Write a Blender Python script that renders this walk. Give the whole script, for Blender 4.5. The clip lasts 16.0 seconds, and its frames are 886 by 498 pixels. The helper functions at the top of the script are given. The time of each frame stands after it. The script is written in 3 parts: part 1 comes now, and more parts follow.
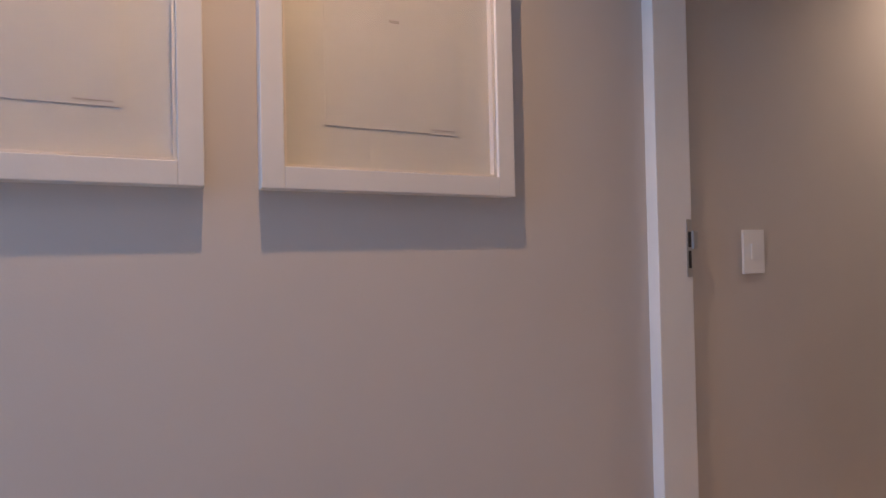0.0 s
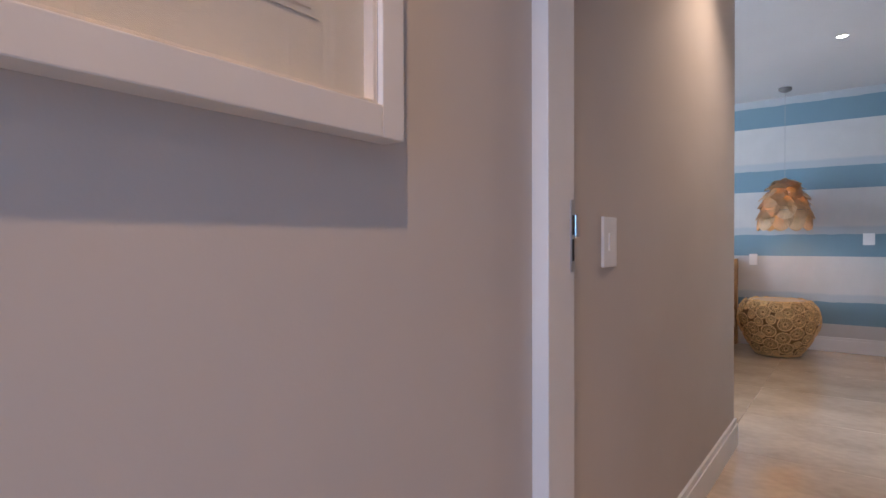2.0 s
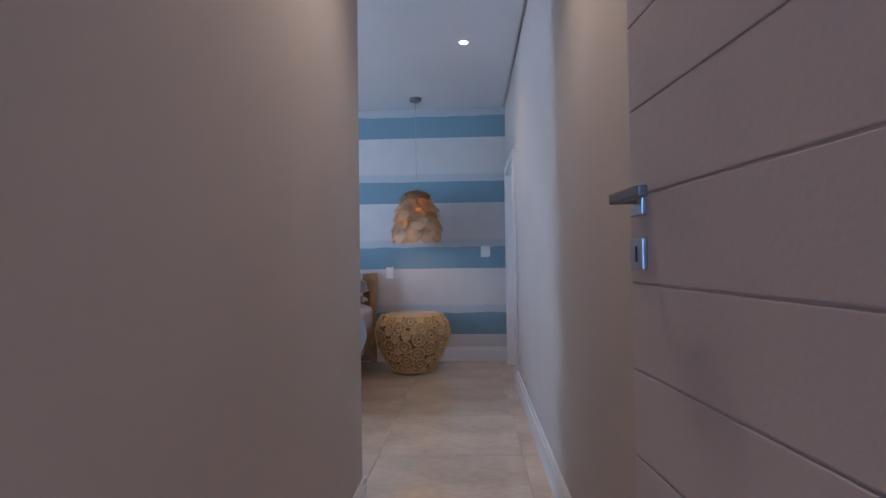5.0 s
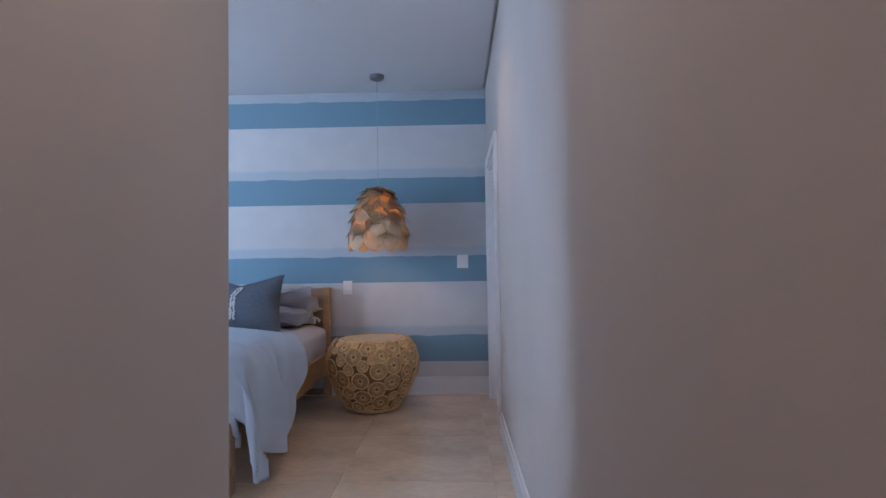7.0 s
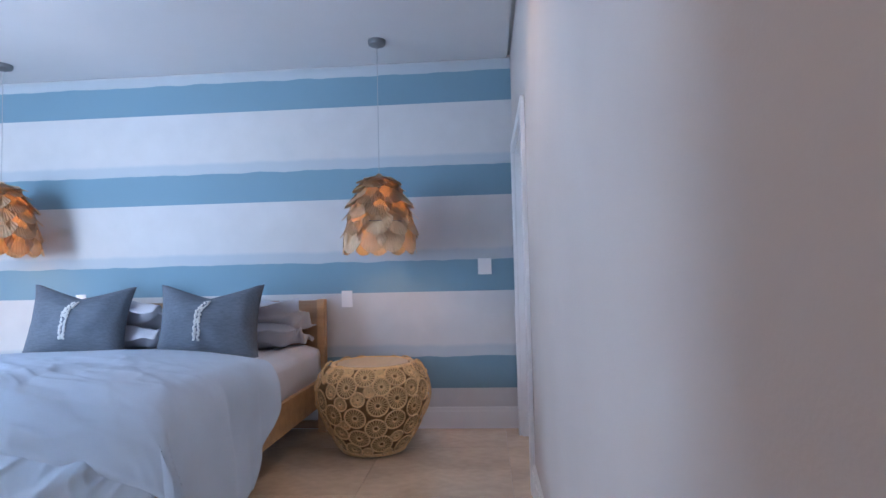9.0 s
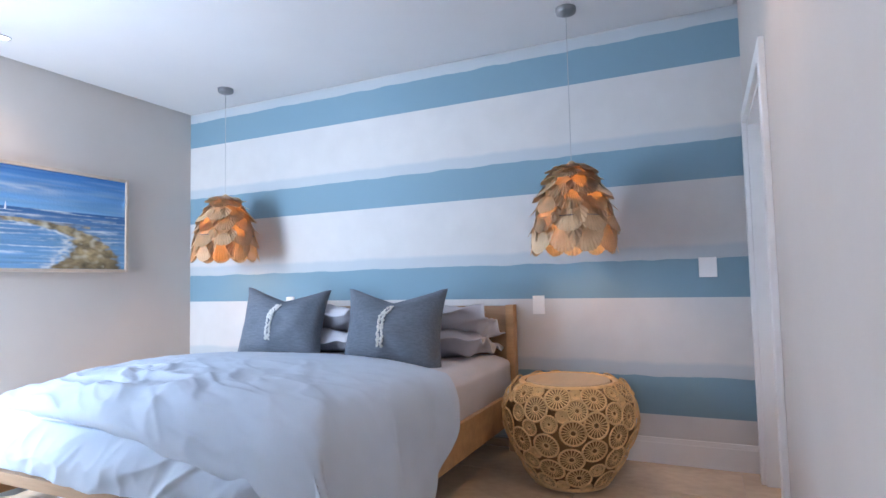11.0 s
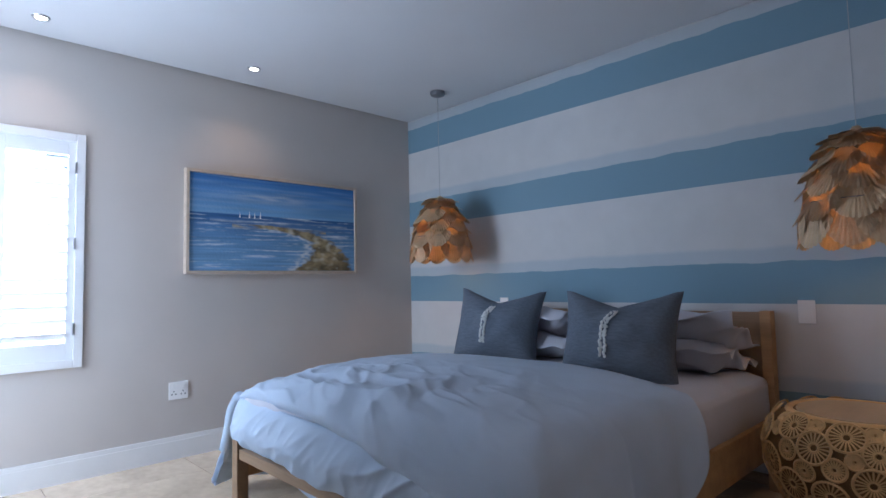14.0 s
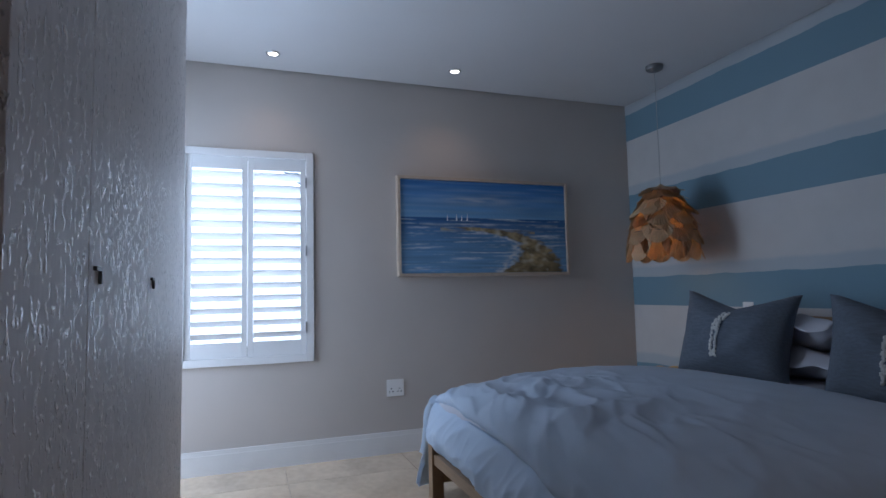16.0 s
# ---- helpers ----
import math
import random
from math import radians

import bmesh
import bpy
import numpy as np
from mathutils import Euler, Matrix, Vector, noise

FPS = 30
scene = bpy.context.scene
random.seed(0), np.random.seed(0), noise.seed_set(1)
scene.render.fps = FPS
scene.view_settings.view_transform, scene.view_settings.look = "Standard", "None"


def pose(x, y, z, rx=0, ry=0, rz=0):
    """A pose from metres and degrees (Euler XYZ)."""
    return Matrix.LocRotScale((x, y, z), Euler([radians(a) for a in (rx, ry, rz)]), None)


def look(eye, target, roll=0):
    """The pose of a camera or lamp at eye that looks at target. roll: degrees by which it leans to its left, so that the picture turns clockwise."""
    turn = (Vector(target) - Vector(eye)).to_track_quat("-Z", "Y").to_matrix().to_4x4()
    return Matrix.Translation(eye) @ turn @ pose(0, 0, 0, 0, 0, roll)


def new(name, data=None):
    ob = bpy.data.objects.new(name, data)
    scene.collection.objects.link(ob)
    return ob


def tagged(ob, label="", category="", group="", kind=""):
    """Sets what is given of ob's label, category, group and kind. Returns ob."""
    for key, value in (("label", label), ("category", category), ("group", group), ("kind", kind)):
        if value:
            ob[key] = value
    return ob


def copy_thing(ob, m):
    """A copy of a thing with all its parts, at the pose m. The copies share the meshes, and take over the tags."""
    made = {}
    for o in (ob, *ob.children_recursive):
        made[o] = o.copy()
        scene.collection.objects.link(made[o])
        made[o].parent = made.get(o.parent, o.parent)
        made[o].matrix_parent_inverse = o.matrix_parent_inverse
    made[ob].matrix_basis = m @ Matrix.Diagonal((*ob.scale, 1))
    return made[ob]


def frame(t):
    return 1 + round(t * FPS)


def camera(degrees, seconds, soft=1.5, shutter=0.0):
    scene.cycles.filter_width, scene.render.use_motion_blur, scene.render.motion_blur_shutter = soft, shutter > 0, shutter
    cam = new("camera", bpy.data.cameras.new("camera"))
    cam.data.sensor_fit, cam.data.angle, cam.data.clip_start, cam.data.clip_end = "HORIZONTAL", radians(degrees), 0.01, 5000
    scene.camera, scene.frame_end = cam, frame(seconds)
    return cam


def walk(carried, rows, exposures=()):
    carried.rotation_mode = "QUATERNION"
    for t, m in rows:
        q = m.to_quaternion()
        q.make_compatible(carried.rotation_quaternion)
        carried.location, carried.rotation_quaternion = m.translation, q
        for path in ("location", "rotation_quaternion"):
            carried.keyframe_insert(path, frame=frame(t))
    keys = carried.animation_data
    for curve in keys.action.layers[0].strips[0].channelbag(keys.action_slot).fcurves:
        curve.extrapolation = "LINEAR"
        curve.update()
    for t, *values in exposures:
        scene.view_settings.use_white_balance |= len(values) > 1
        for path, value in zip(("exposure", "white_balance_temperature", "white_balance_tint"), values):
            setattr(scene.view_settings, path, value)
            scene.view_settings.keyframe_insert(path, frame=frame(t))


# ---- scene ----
cam = camera(76.6, 16.0)
PATH = [
    (0, (0.314, -7.223, 1.153), (-1.481, -6.341, 1.18), -1.2),
    (0.5, (0.185, -7.177, 1.11), (-1.561, -6.204, 1.176), -1.9),
    (1, (0.006, -7.135, 1.12), (-1.648, -6.011, 1.166), -1.8),
    (1.5, (-0.152, -7.117, 1.129), (-1.652, -5.794, 1.141), -1.2),
    (2, (-0.288, -7.087, 1.149), (-1.484, -5.484, 1.125), -0.2),
    (2.5, (-0.347, -7.013, 1.133), (-1.239, -5.223, 1.124), -0.5),
    (3, (-0.385, -6.899, 1.126), (-1.039, -5.009, 1.122), -0.7),
    (3.5, (-0.393, -6.718, 1.105), (-0.842, -4.769, 1.108), -0.8),
    (4, (-0.408, -6.495, 1.099), (-0.681, -4.513, 1.117), -0.7),
    (4.5, (-0.399, -6.254, 1.094), (-0.55, -4.26, 1.121), -0.7),
    (7, (-0.286, -4.993, 1.08), (-0.332, -2.995, 1.159), -0.9),
    (7.5, (-0.295, -4.756, 1.073), (-0.334, -2.758, 1.164), -1.0),
    (8, (-0.242, -4.512, 1.071), (-0.284, -2.515, 1.165), -1.0),
    (8.2, (-0.221, -4.411, 1.077), (-0.268, -2.414, 1.172), -1.1),
    (10.3, (-0.214, -3.749, 1.103), (-0.816, -1.846, 1.216), -1.3),
    (10.5, (-0.205, -3.687, 1.098), (-0.898, -1.815, 1.217), -1.3),
    (11, (-0.243, -3.661, 1.108), (-1.086, -1.851, 1.228), -1.3),
    (11.5, (-0.269, -3.625, 1.112), (-1.227, -1.874, 1.237), -1.3),
    (12, (-0.288, -3.598, 1.126), (-1.349, -1.907, 1.247), -1.3),
    (12.5, (-0.331, -3.613, 1.131), (-1.473, -1.976, 1.254), -1.4),
    (13, (-0.338, -3.581, 1.134), (-1.581, -2.019, 1.256), -1.4),
    (13.5, (-0.357, -3.53, 1.128), (-1.708, -2.061, 1.257), -1.3),
    (14, (-0.41, -3.451, 1.132), (-1.857, -2.076, 1.26), -1.3),
    (14.5, (-0.441, -3.317, 1.116), (-2.01, -2.084, 1.255), -1.4),
    (15, (-0.47, -3.214, 1.125), (-2.16, -2.153, 1.265), -1.2),
    (15.5, (-0.487, -3.128, 1.122), (-2.293, -2.282, 1.273), -1.3),
    (16, (-0.513, -3.115, 1.129), (-2.394, -2.452, 1.283), -1.3),
]
EXPOSURES = [(0, 0.12, 6500, 10), (1.5, 0.25, 6450, 10), (2.5, 0.2, 6050, 10), (3.5, -0.05, 5600, 10), (4.5, -0.35, 5500, 10), (7, -0.28, 5400, 11), (8.2, -0.1, 5350, 11), (10.3, 0.45, 5900, 10), (11, 0.45, 6050, 10),
             (12.5, -0.35, 5900, 10), (14, -1.05, 5850, 10), (15, -1.98, 5800, 10), (16, -2.15, 5800, 10)]
walk(cam, [(t, look(eye, target, roll)) for t, eye, target, roll in PATH], EXPOSURES)


# ---- light ----
world = bpy.data.worlds.new("world")
scene.world = world
world.use_nodes = True
wn = world.node_tree
sky = wn.nodes.new("ShaderNodeTexSky")
sky.sky_type, sky.sun_disc = 'NISHITA', False
sky.sun_elevation, sky.sun_rotation = radians(55), radians(120)
wn.links.new(sky.outputs[0], wn.nodes["Background"].inputs[0])
wn.nodes["Background"].inputs[1].default_value = 0.15


def lamp(name, kind, m, energy, color, **settings):
    data = bpy.data.lights.new(name, kind)
    data.energy, data.color = energy, color
    if kind == 'AREA':
        data.shape = 'RECTANGLE'
        data.size, data.size_y = settings["size"], settings["size_y"]
    if kind == 'SPOT':
        data.spot_size, data.spot_blend, data.shadow_soft_size = radians(settings["angle"]), settings["blend"], settings["radius"]
    if kind == 'POINT':
        data.shadow_soft_size = settings["radius"]
    if kind == 'SUN':
        data.angle = radians(settings["angle"])
    ob = new(name, data)
    ob.matrix_world = m
    return ob


H = 2.7
XW, XP, YC, YS = -4.495, -0.86, -3.59, -5.865      # west wall, passage wall, passage corner, door frame
WIN = (-3.54, -2.67, 0.68, 2.125)                  # shuttered window: y0, y1, z0, z1
WARM = (1.0, 0.62, 0.34)
COOL = (0.68, 0.81, 1.0)
lamp("sun", 'SUN', look((0, 0, 10), (4, 6, 0)), 2.5, (1.0, 0.95, 0.88), angle=0.5)
lamp("window_skylight", 'AREA', look((XW - 0.28, -3.1, 1.45), (0, -3.9, 0.4)), 170, COOL, size=0.86, size_y=1.4)
# Unseen source added behind the alcove to brighten floor, bed foot and west wall.
lamp("added_alcove_fill", 'AREA', look((-3.92, -4.2, 1.25), (-3.6, -1.4, 0.45)), 118, COOL, size=0.9, size_y=1.9)
lamp("hall_window_skylight", 'AREA', look((-0.25, -9.55, 1.5), (-0.25, -5.0, 1.3)), 31, (0.20, 0.48, 1.0), size=1.1, size_y=1.7)
DOWNLIGHTS = [(-4.149, -1.714, 12), (-4.202, -2.954, 11), (-0.413, -1.858, 18), (-0.43, -4.4, 40), (-0.36, -7.1, 58), (0.6, -7.6, 14)]
for x, y, e in DOWNLIGHTS:
    lamp("downlight_beam", 'SPOT', look((x, y, H - 0.02), (x, y, 0)), e, WARM if y > -3 or y < -6 else (1.0, 0.74, 0.56), angle=112 if y > -4 else 124, blend=0.8, radius=0.018)
PENDANTS = [(-0.915, -0.436, 1.235), (-3.665, -0.38, 1.29)]
for x, y, z in PENDANTS:
    lamp("pendant_glow", 'POINT', pose(x, y, z + 0.2), 4.0, (1.0, 0.55, 0.22), radius=0.05)


# ---- materials ----
def mat(name, color, rough=0.6, metal=0.0, vary=0.08, scale=6.0, bump=0.0, bump_scale=60.0, stretch=(1, 1, 1), grain=0.0, coat=0.0):
    m = bpy.data.materials.new(name)
    m.use_nodes = True
    n, l = m.node_tree.nodes, m.node_tree.links
    b = n["Principled BSDF"]
    b.inputs["Roughness"].default_value, b.inputs["Metallic"].default_value = rough, metal
    b.inputs["Coat Weight"].default_value = coat
    tc, mp = n.new("ShaderNodeTexCoord"), n.new("ShaderNodeMapping")
    mp.inputs["Scale"].default_value = stretch
    l.new(tc.outputs["Object"], mp.inputs[0])
    big, fine = n.new("ShaderNodeTexNoise"), n.new("ShaderNodeTexNoise")
    big.inputs["Scale"].default_value, big.inputs["Detail"].default_value = scale, 5
    fine.inputs["Scale"].default_value, fine.inputs["Detail"].default_value = bump_scale, 4
    l.new(mp.outputs[0], big.inputs["Vector"]), l.new(mp.outputs[0], fine.inputs["Vector"])
    add = n.new("ShaderNodeMath")
    add.operation = 'MULTIPLY_ADD'
    l.new(fine.outputs[0], add.inputs[0])
    add.inputs[1].default_value = grain
    l.new(big.outputs[0], add.inputs[2])
    ramp = n.new("ShaderNodeValToRGB")
    ramp.color_ramp.elements[0].position, ramp.color_ramp.elements[1].position = 0.3 + grain * 0.3, 0.7 + grain * 0.7
    ramp.color_ramp.elements[0].color = (*[c * (1 - vary) for c in color], 1)
    ramp.color_ramp.elements[1].color = (*[min(1, c * (1 + vary)) for c in color], 1)
    l.new(add.outputs[0], ramp.inputs[0]), l.new(ramp.outputs[0], b.inputs["Base Color"])
    if bump:
        bp = n.new("ShaderNodeBump")
        bp.inputs["Strength"].default_value, bp.inputs["Distance"].default_value = bump, 0.01
        l.new(fine.outputs[0], bp.inputs["Height"]), l.new(bp.outputs[0], b.inputs["Normal"])
    return m


def glow(name, color, strength):
    m = bpy.data.materials.new(name)
    m.use_nodes = True
    b = m.node_tree.nodes["Principled BSDF"]
    b.inputs["Base Color"].default_value = (*color, 1)
    b.inputs["Emission Color"].default_value, b.inputs["Emission Strength"].default_value = (*color, 1), strength
    return m


def striped_paint():
    """Matt white wall with sea-blue bands; each band has a thin, paler, uneven upper edge."""
    m = mat("striped_wall_paint", (0.62, 0.61, 0.60), 0.75, vary=0.03, bump=0.08, bump_scale=120)
    n, l = m.node_tree.nodes, m.node_tree.links
    base = n["Principled BSDF"].inputs["Base Color"].links[0].from_socket

    def math_node(op, a, b):
        k = n.new("ShaderNodeMath")
        k.operation = op
        for i, v in enumerate((a, b)):
            if isinstance(v, (int, float)):
                k.inputs[i].default_value = v
            else:
                l.new(v, k.inputs[i])
        return k.outputs[0]

    tc, sep, ns, mp = n.new("ShaderNodeTexCoord"), n.new("ShaderNodeSeparateXYZ"), n.new("ShaderNodeTexNoise"), n.new("ShaderNodeMapping")
    l.new(tc.outputs["Object"], sep.inputs[0])
    mp.inputs["Scale"].default_value = (5, 1, 1)
    l.new(tc.outputs["Object"], mp.inputs[0]), l.new(mp.outputs[0], ns.inputs["Vector"])
    ns.inputs["Scale"].default_value, ns.inputs["Detail"].default_value = 1.0, 3
    z = math_node('WRAP', math_node('SUBTRACT', sep.outputs[2], 0.284), 0.7025)
    z = z.node
    z.inputs[2].default_value = 0.0
    z = z.outputs[0]
    wave = math_node('MULTIPLY', math_node('SUBTRACT', ns.outputs[0], 0.5), 0.035)
    zz = math_node('ADD', z, wave)
    dark = math_node('MULTIPLY', math_node('LESS_THAN', zz, 0.232), math_node('GREATER_THAN', z, 0.002))
    pale = n.new("ShaderNodeMapRange")
    pale.inputs[1].default_value, pale.inputs[2].default_value = 0.30, 0.325
    pale.inputs[3].default_value, pale.inputs[4].default_value = 0.55, 0.0
    l.new(zz, pale.inputs[0])
    mx = n.new("ShaderNodeMix")
    mx.data_type = 'RGBA'
    l.new(pale.outputs[0], mx.inputs[0]), l.new(base, mx.inputs[6])
    mx.inputs[7].default_value = (0.38, 0.47, 0.53, 1)
    mx2 = n.new("ShaderNodeMix")
    mx2.data_type = 'RGBA'
    l.new(dark, mx2.inputs[0]), l.new(mx.outputs[2], mx2.inputs[6])
    mx2.inputs[7].default_value = (0.20, 0.322, 0.40, 1)
    l.new(mx2.outputs[2], n["Principled BSDF"].inputs["Base Color"])
    return m


def per_piece(m, amount):
    """Shifts the brightness from piece to piece."""
    n, l = m.node_tree.nodes, m.node_tree.links
    b = n["Principled BSDF"].inputs["Base Color"]
    src = b.links[0].from_socket
    info, mr, hs = n.new("ShaderNodeObjectInfo"), n.new("ShaderNodeMapRange"), n.new("ShaderNodeHueSaturation")
    mr.inputs[3].default_value, mr.inputs[4].default_value = 1 - amount, 1 + amount
    l.new(info.outputs["Random"], mr.inputs[0]), l.new(mr.outputs[0], hs.inputs["Value"])
    l.new(src, hs.inputs["Color"]), l.new(hs.outputs[0], b)
    return m


M_WALL = mat("taupe_wall_paint", (0.57, 0.523, 0.487), 0.8, vary=0.03, scale=2, bump=0.03, bump_scale=170)
M_STRIPE = striped_paint()
M_CEIL = mat("ceiling_paint", (0.70, 0.70, 0.71), 0.85, vary=0.02, scale=1.5, bump=0.05, bump_scale=120)
M_GAP = mat("shadow_gap_paint", (0.60, 0.60, 0.60), 0.8, vary=0.05)
M_TRIM = mat("white_trim_paint", (0.80, 0.79, 0.78), 0.4, vary=0.03, scale=4, bump=0.04)
M_DOOR = mat("painted_door", (0.60, 0.55, 0.55), 0.45, vary=0.04, scale=3, bump=0.08, bump_scale=80, stretch=(1, 0.15, 1))
M_GROUT = mat("grout", (0.50, 0.40, 0.30), 0.9, vary=0.1)
M_TILE = per_piece(mat("beige_floor_tile", (0.72, 0.56, 0.40), 0.24, vary=0.22, scale=2.6, bump=0.02, bump_scale=22, stretch=(0.8, 1.15, 1), grain=0.35, coat=0.7), 0.03)
M_OAK = mat("oak", (0.42, 0.25, 0.12), 0.5, vary=0.22, scale=5, bump=0.15, bump_scale=50, stretch=(0.15, 3, 3), grain=0.5)
M_HEAD = mat("headboard_oak", (0.30, 0.19, 0.11), 0.55, vary=0.22, scale=5, bump=0.15, bump_scale=50, stretch=(0.2, 3, 3), grain=0.5)
M_LINEN = mat("pale_blue_cotton", (0.50, 0.59, 0.715), 0.85, vary=0.04, scale=5, bump=0.12, bump_scale=260)
M_SHEET = mat("grey_white_cotton", (0.56, 0.56, 0.61), 0.85, vary=0.04, scale=5, bump=0.12, bump_scale=260)
M_CUSHION = mat("slate_blue_weave", (0.135, 0.16, 0.20), 0.9, vary=0.18, scale=20, bump=0.5, bump_scale=90, stretch=(1, 6, 6), grain=0.6)
M_TASSEL = mat("white_cord", (0.72, 0.72, 0.70), 0.9, vary=0.1, bump=0.4, bump_scale=200)
M_CANE = mat("golden_cane", (0.74, 0.46, 0.19), 0.5, vary=0.2, scale=14, bump=0.15, bump_scale=80)
# Body behind the cane discs: the shade of the gaps is in its dark colour.
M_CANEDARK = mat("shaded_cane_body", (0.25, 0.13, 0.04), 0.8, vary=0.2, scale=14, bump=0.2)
M_PETAL = mat("tan_shell_petal", (0.65, 0.465, 0.28), 0.42, vary=0.16, scale=10, bump=0.25, bump_scale=70)
M_STEEL = mat("brushed_steel", (0.55, 0.55, 0.56), 0.28, metal=1.0, vary=0.04, bump=0.05)
M_GREYMETAL = mat("dull_grey_metal", (0.24, 0.24, 0.25), 0.45, metal=0.6, vary=0.05)
M_PLASTIC = mat("white_plastic", (0.86, 0.85, 0.84), 0.35, vary=0.02)
M_TABLETOP = mat("tan_table_top", (0.55, 0.38, 0.21), 0.45, vary=0.12, scale=5, bump=0.05, stretch=(3, 0.5, 1), grain=0.4)
M_CORD = mat("grey_flex", (0.40, 0.41, 0.42), 0.6)
M_DARK = mat("black_plastic", (0.03, 0.03, 0.03), 0.5, vary=0.1)
M_FRAMEW = mat("white_frame_lacquer", (0.72, 0.68, 0.64), 0.45, vary=0.03, bump=0.05)
M_PAPER = mat("cream_mount_card", (0.56, 0.55, 0.53), 0.9, vary=0.03, bump=0.1, bump_scale=200)
M_SHEETP = mat("print_paper", (0.55, 0.54, 0.525), 0.9, vary=0.03, bump=0.1, bump_scale=150)
M_INK = mat("grey_ink", (0.36, 0.34, 0.32), 0.9)
M_LIMED = mat("limed_wood", (0.55, 0.45, 0.36), 0.55, vary=0.1, scale=6, bump=0.1, stretch=(4, 0.3, 4), grain=0.4)
M_SHUTTER = mat("shutter_white", (0.80, 0.80, 0.80), 0.4, vary=0.02)
M_GRASS = mat("lawn", (0.06, 0.11, 0.03), 0.9, vary=0.3, scale=3, bump=0.4)
M_PAVE = mat("pale_paving", (0.55, 0.52, 0.47), 0.8, vary=0.1, scale=3, bump=0.2)
M_HEDGE = mat("hedge_leaf", (0.05, 0.11, 0.05), 0.6, vary=0.3, scale=9)
M_FENCE = mat("white_fence_paint", (0.75, 0.75, 0.73), 0.5, vary=0.03)
M_BULB = glow("warm_bulb", (1.0, 0.55, 0.2), 14)
M_LED = glow("downlight_lens", (1.0, 0.93, 0.85), 30)


def glass():
    m = bpy.data.materials.new("clear_glass")
    m.use_nodes = True
    b = m.node_tree.nodes["Principled BSDF"]
    b.inputs["Transmission Weight"].default_value, b.inputs["Roughness"].default_value = 1.0, 0.02
    b.inputs["IOR"].default_value = 1.45
    return m


def silver_panel():
    """Dull silvery board with short raised vertical dashes that catch the light."""
    m = mat("streaked_silver_panel", (0.74, 0.69, 0.67), 0.5, metal=0.0, vary=0.07, scale=3, stretch=(14, 14, 0.9), bump_scale=9, grain=0.6)
    n, l = m.node_tree.nodes, m.node_tree.links
    tc, mp, ns, rp, bp, rr = [n.new("ShaderNode" + k) for k in ("TexCoord", "Mapping", "TexNoise", "ValToRGB", "Bump", "MapRange")]
    mp.inputs["Scale"].default_value = (85, 85, 44)
    l.new(tc.outputs["Object"], mp.inputs[0]), l.new(mp.outputs[0], ns.inputs["Vector"])
    ns.inputs["Scale"].default_value, ns.inputs["Detail"].default_value = 1.0, 1.5
    rp.color_ramp.elements[0].position, rp.color_ramp.elements[1].position = 0.57, 0.66
    l.new(ns.outputs[0], rp.inputs[0]), l.new(rp.outputs[0], bp.inputs["Height"])
    bp.inputs["Strength"].default_value, bp.inputs["Distance"].default_value = 0.8, 0.010
    rr.inputs[3].default_value, rr.inputs[4].default_value = 0.62, 0.16
    l.new(rp.outputs[0], rr.inputs[0]), l.new(rr.outputs[0], n["Principled BSDF"].inputs["Roughness"])
    l.new(bp.outputs[0], n["Principled BSDF"].inputs["Normal"])
    return m


M_GLASS, M_SILVER = glass(), silver_panel()


# ---- building blocks ----
def box(bm, x0, x1, y0, y1, z0, z1, bevel=0.0):
    m = Matrix.Translation(((x0 + x1) / 2, (y0 + y1) / 2, (z0 + z1) / 2)) @ Matrix.Diagonal((abs(x1 - x0), abs(y1 - y0), abs(z1 - z0), 1))
    vs = bmesh.ops.create_cube(bm, size=1, matrix=m)["verts"]
    if bevel:
        es = list({e for v in vs for e in v.link_edges})
        bmesh.ops.bevel(bm, geom=es, offset=bevel, segments=2, affect='EDGES', profile=0.6)
    return bm


def one_box(*a, bevel=0.0):
    return box(bmesh.new(), *a, bevel=bevel)


def disc(bm, r0, r1, z0, z1, m=None, seg=32):
    bmesh.ops.create_cone(bm, cap_ends=True, segments=seg, radius1=r0, radius2=r1, depth=z1 - z0,
                          matrix=(m or Matrix()) @ Matrix.Translation((0, 0, (z0 + z1) / 2)))
    return bm


def lathe(bm, profile, seg=40, bottom=True, top=True):
    rings = [[bm.verts.new((r * math.cos(2 * math.pi * i / seg), r * math.sin(2 * math.pi * i / seg), z)) for i in range(seg)] for r, z in profile]
    for a, b in zip(rings, rings[1:]):
        for i in range(seg):
            bm.faces.new((a[i], a[(i + 1) % seg], b[(i + 1) % seg], b[i]))
    if bottom:
        bm.faces.new(rings[0][::-1])
    if top:
        bm.faces.new(rings[-1])
    return bm


def mesh_of(name, bm, material, smooth=False):
    me = bpy.data.meshes.new(name)
    if smooth:
        for f in bm.faces:
            f.smooth = True
    bm.to_mesh(me)
    bm.free()
    me.materials.append(material)
    return me


def part(name, bm, material, parent, label="", smooth=False):
    ob = new(name, mesh_of(name, bm, material, smooth))
    ob.parent = parent
    return tagged(ob, label)


def thing(name, label, category, m=None, group="", kind=""):
    ob = new(name)
    ob.empty_display_size = 0.1
    ob.matrix_world = m or Matrix()
    return tagged(ob, label, category, group, kind)


def structure(name, bm, material, label, category, smooth=False):
    return tagged(new(name, mesh_of(name, bm, material, smooth)), label, category, kind="structure")


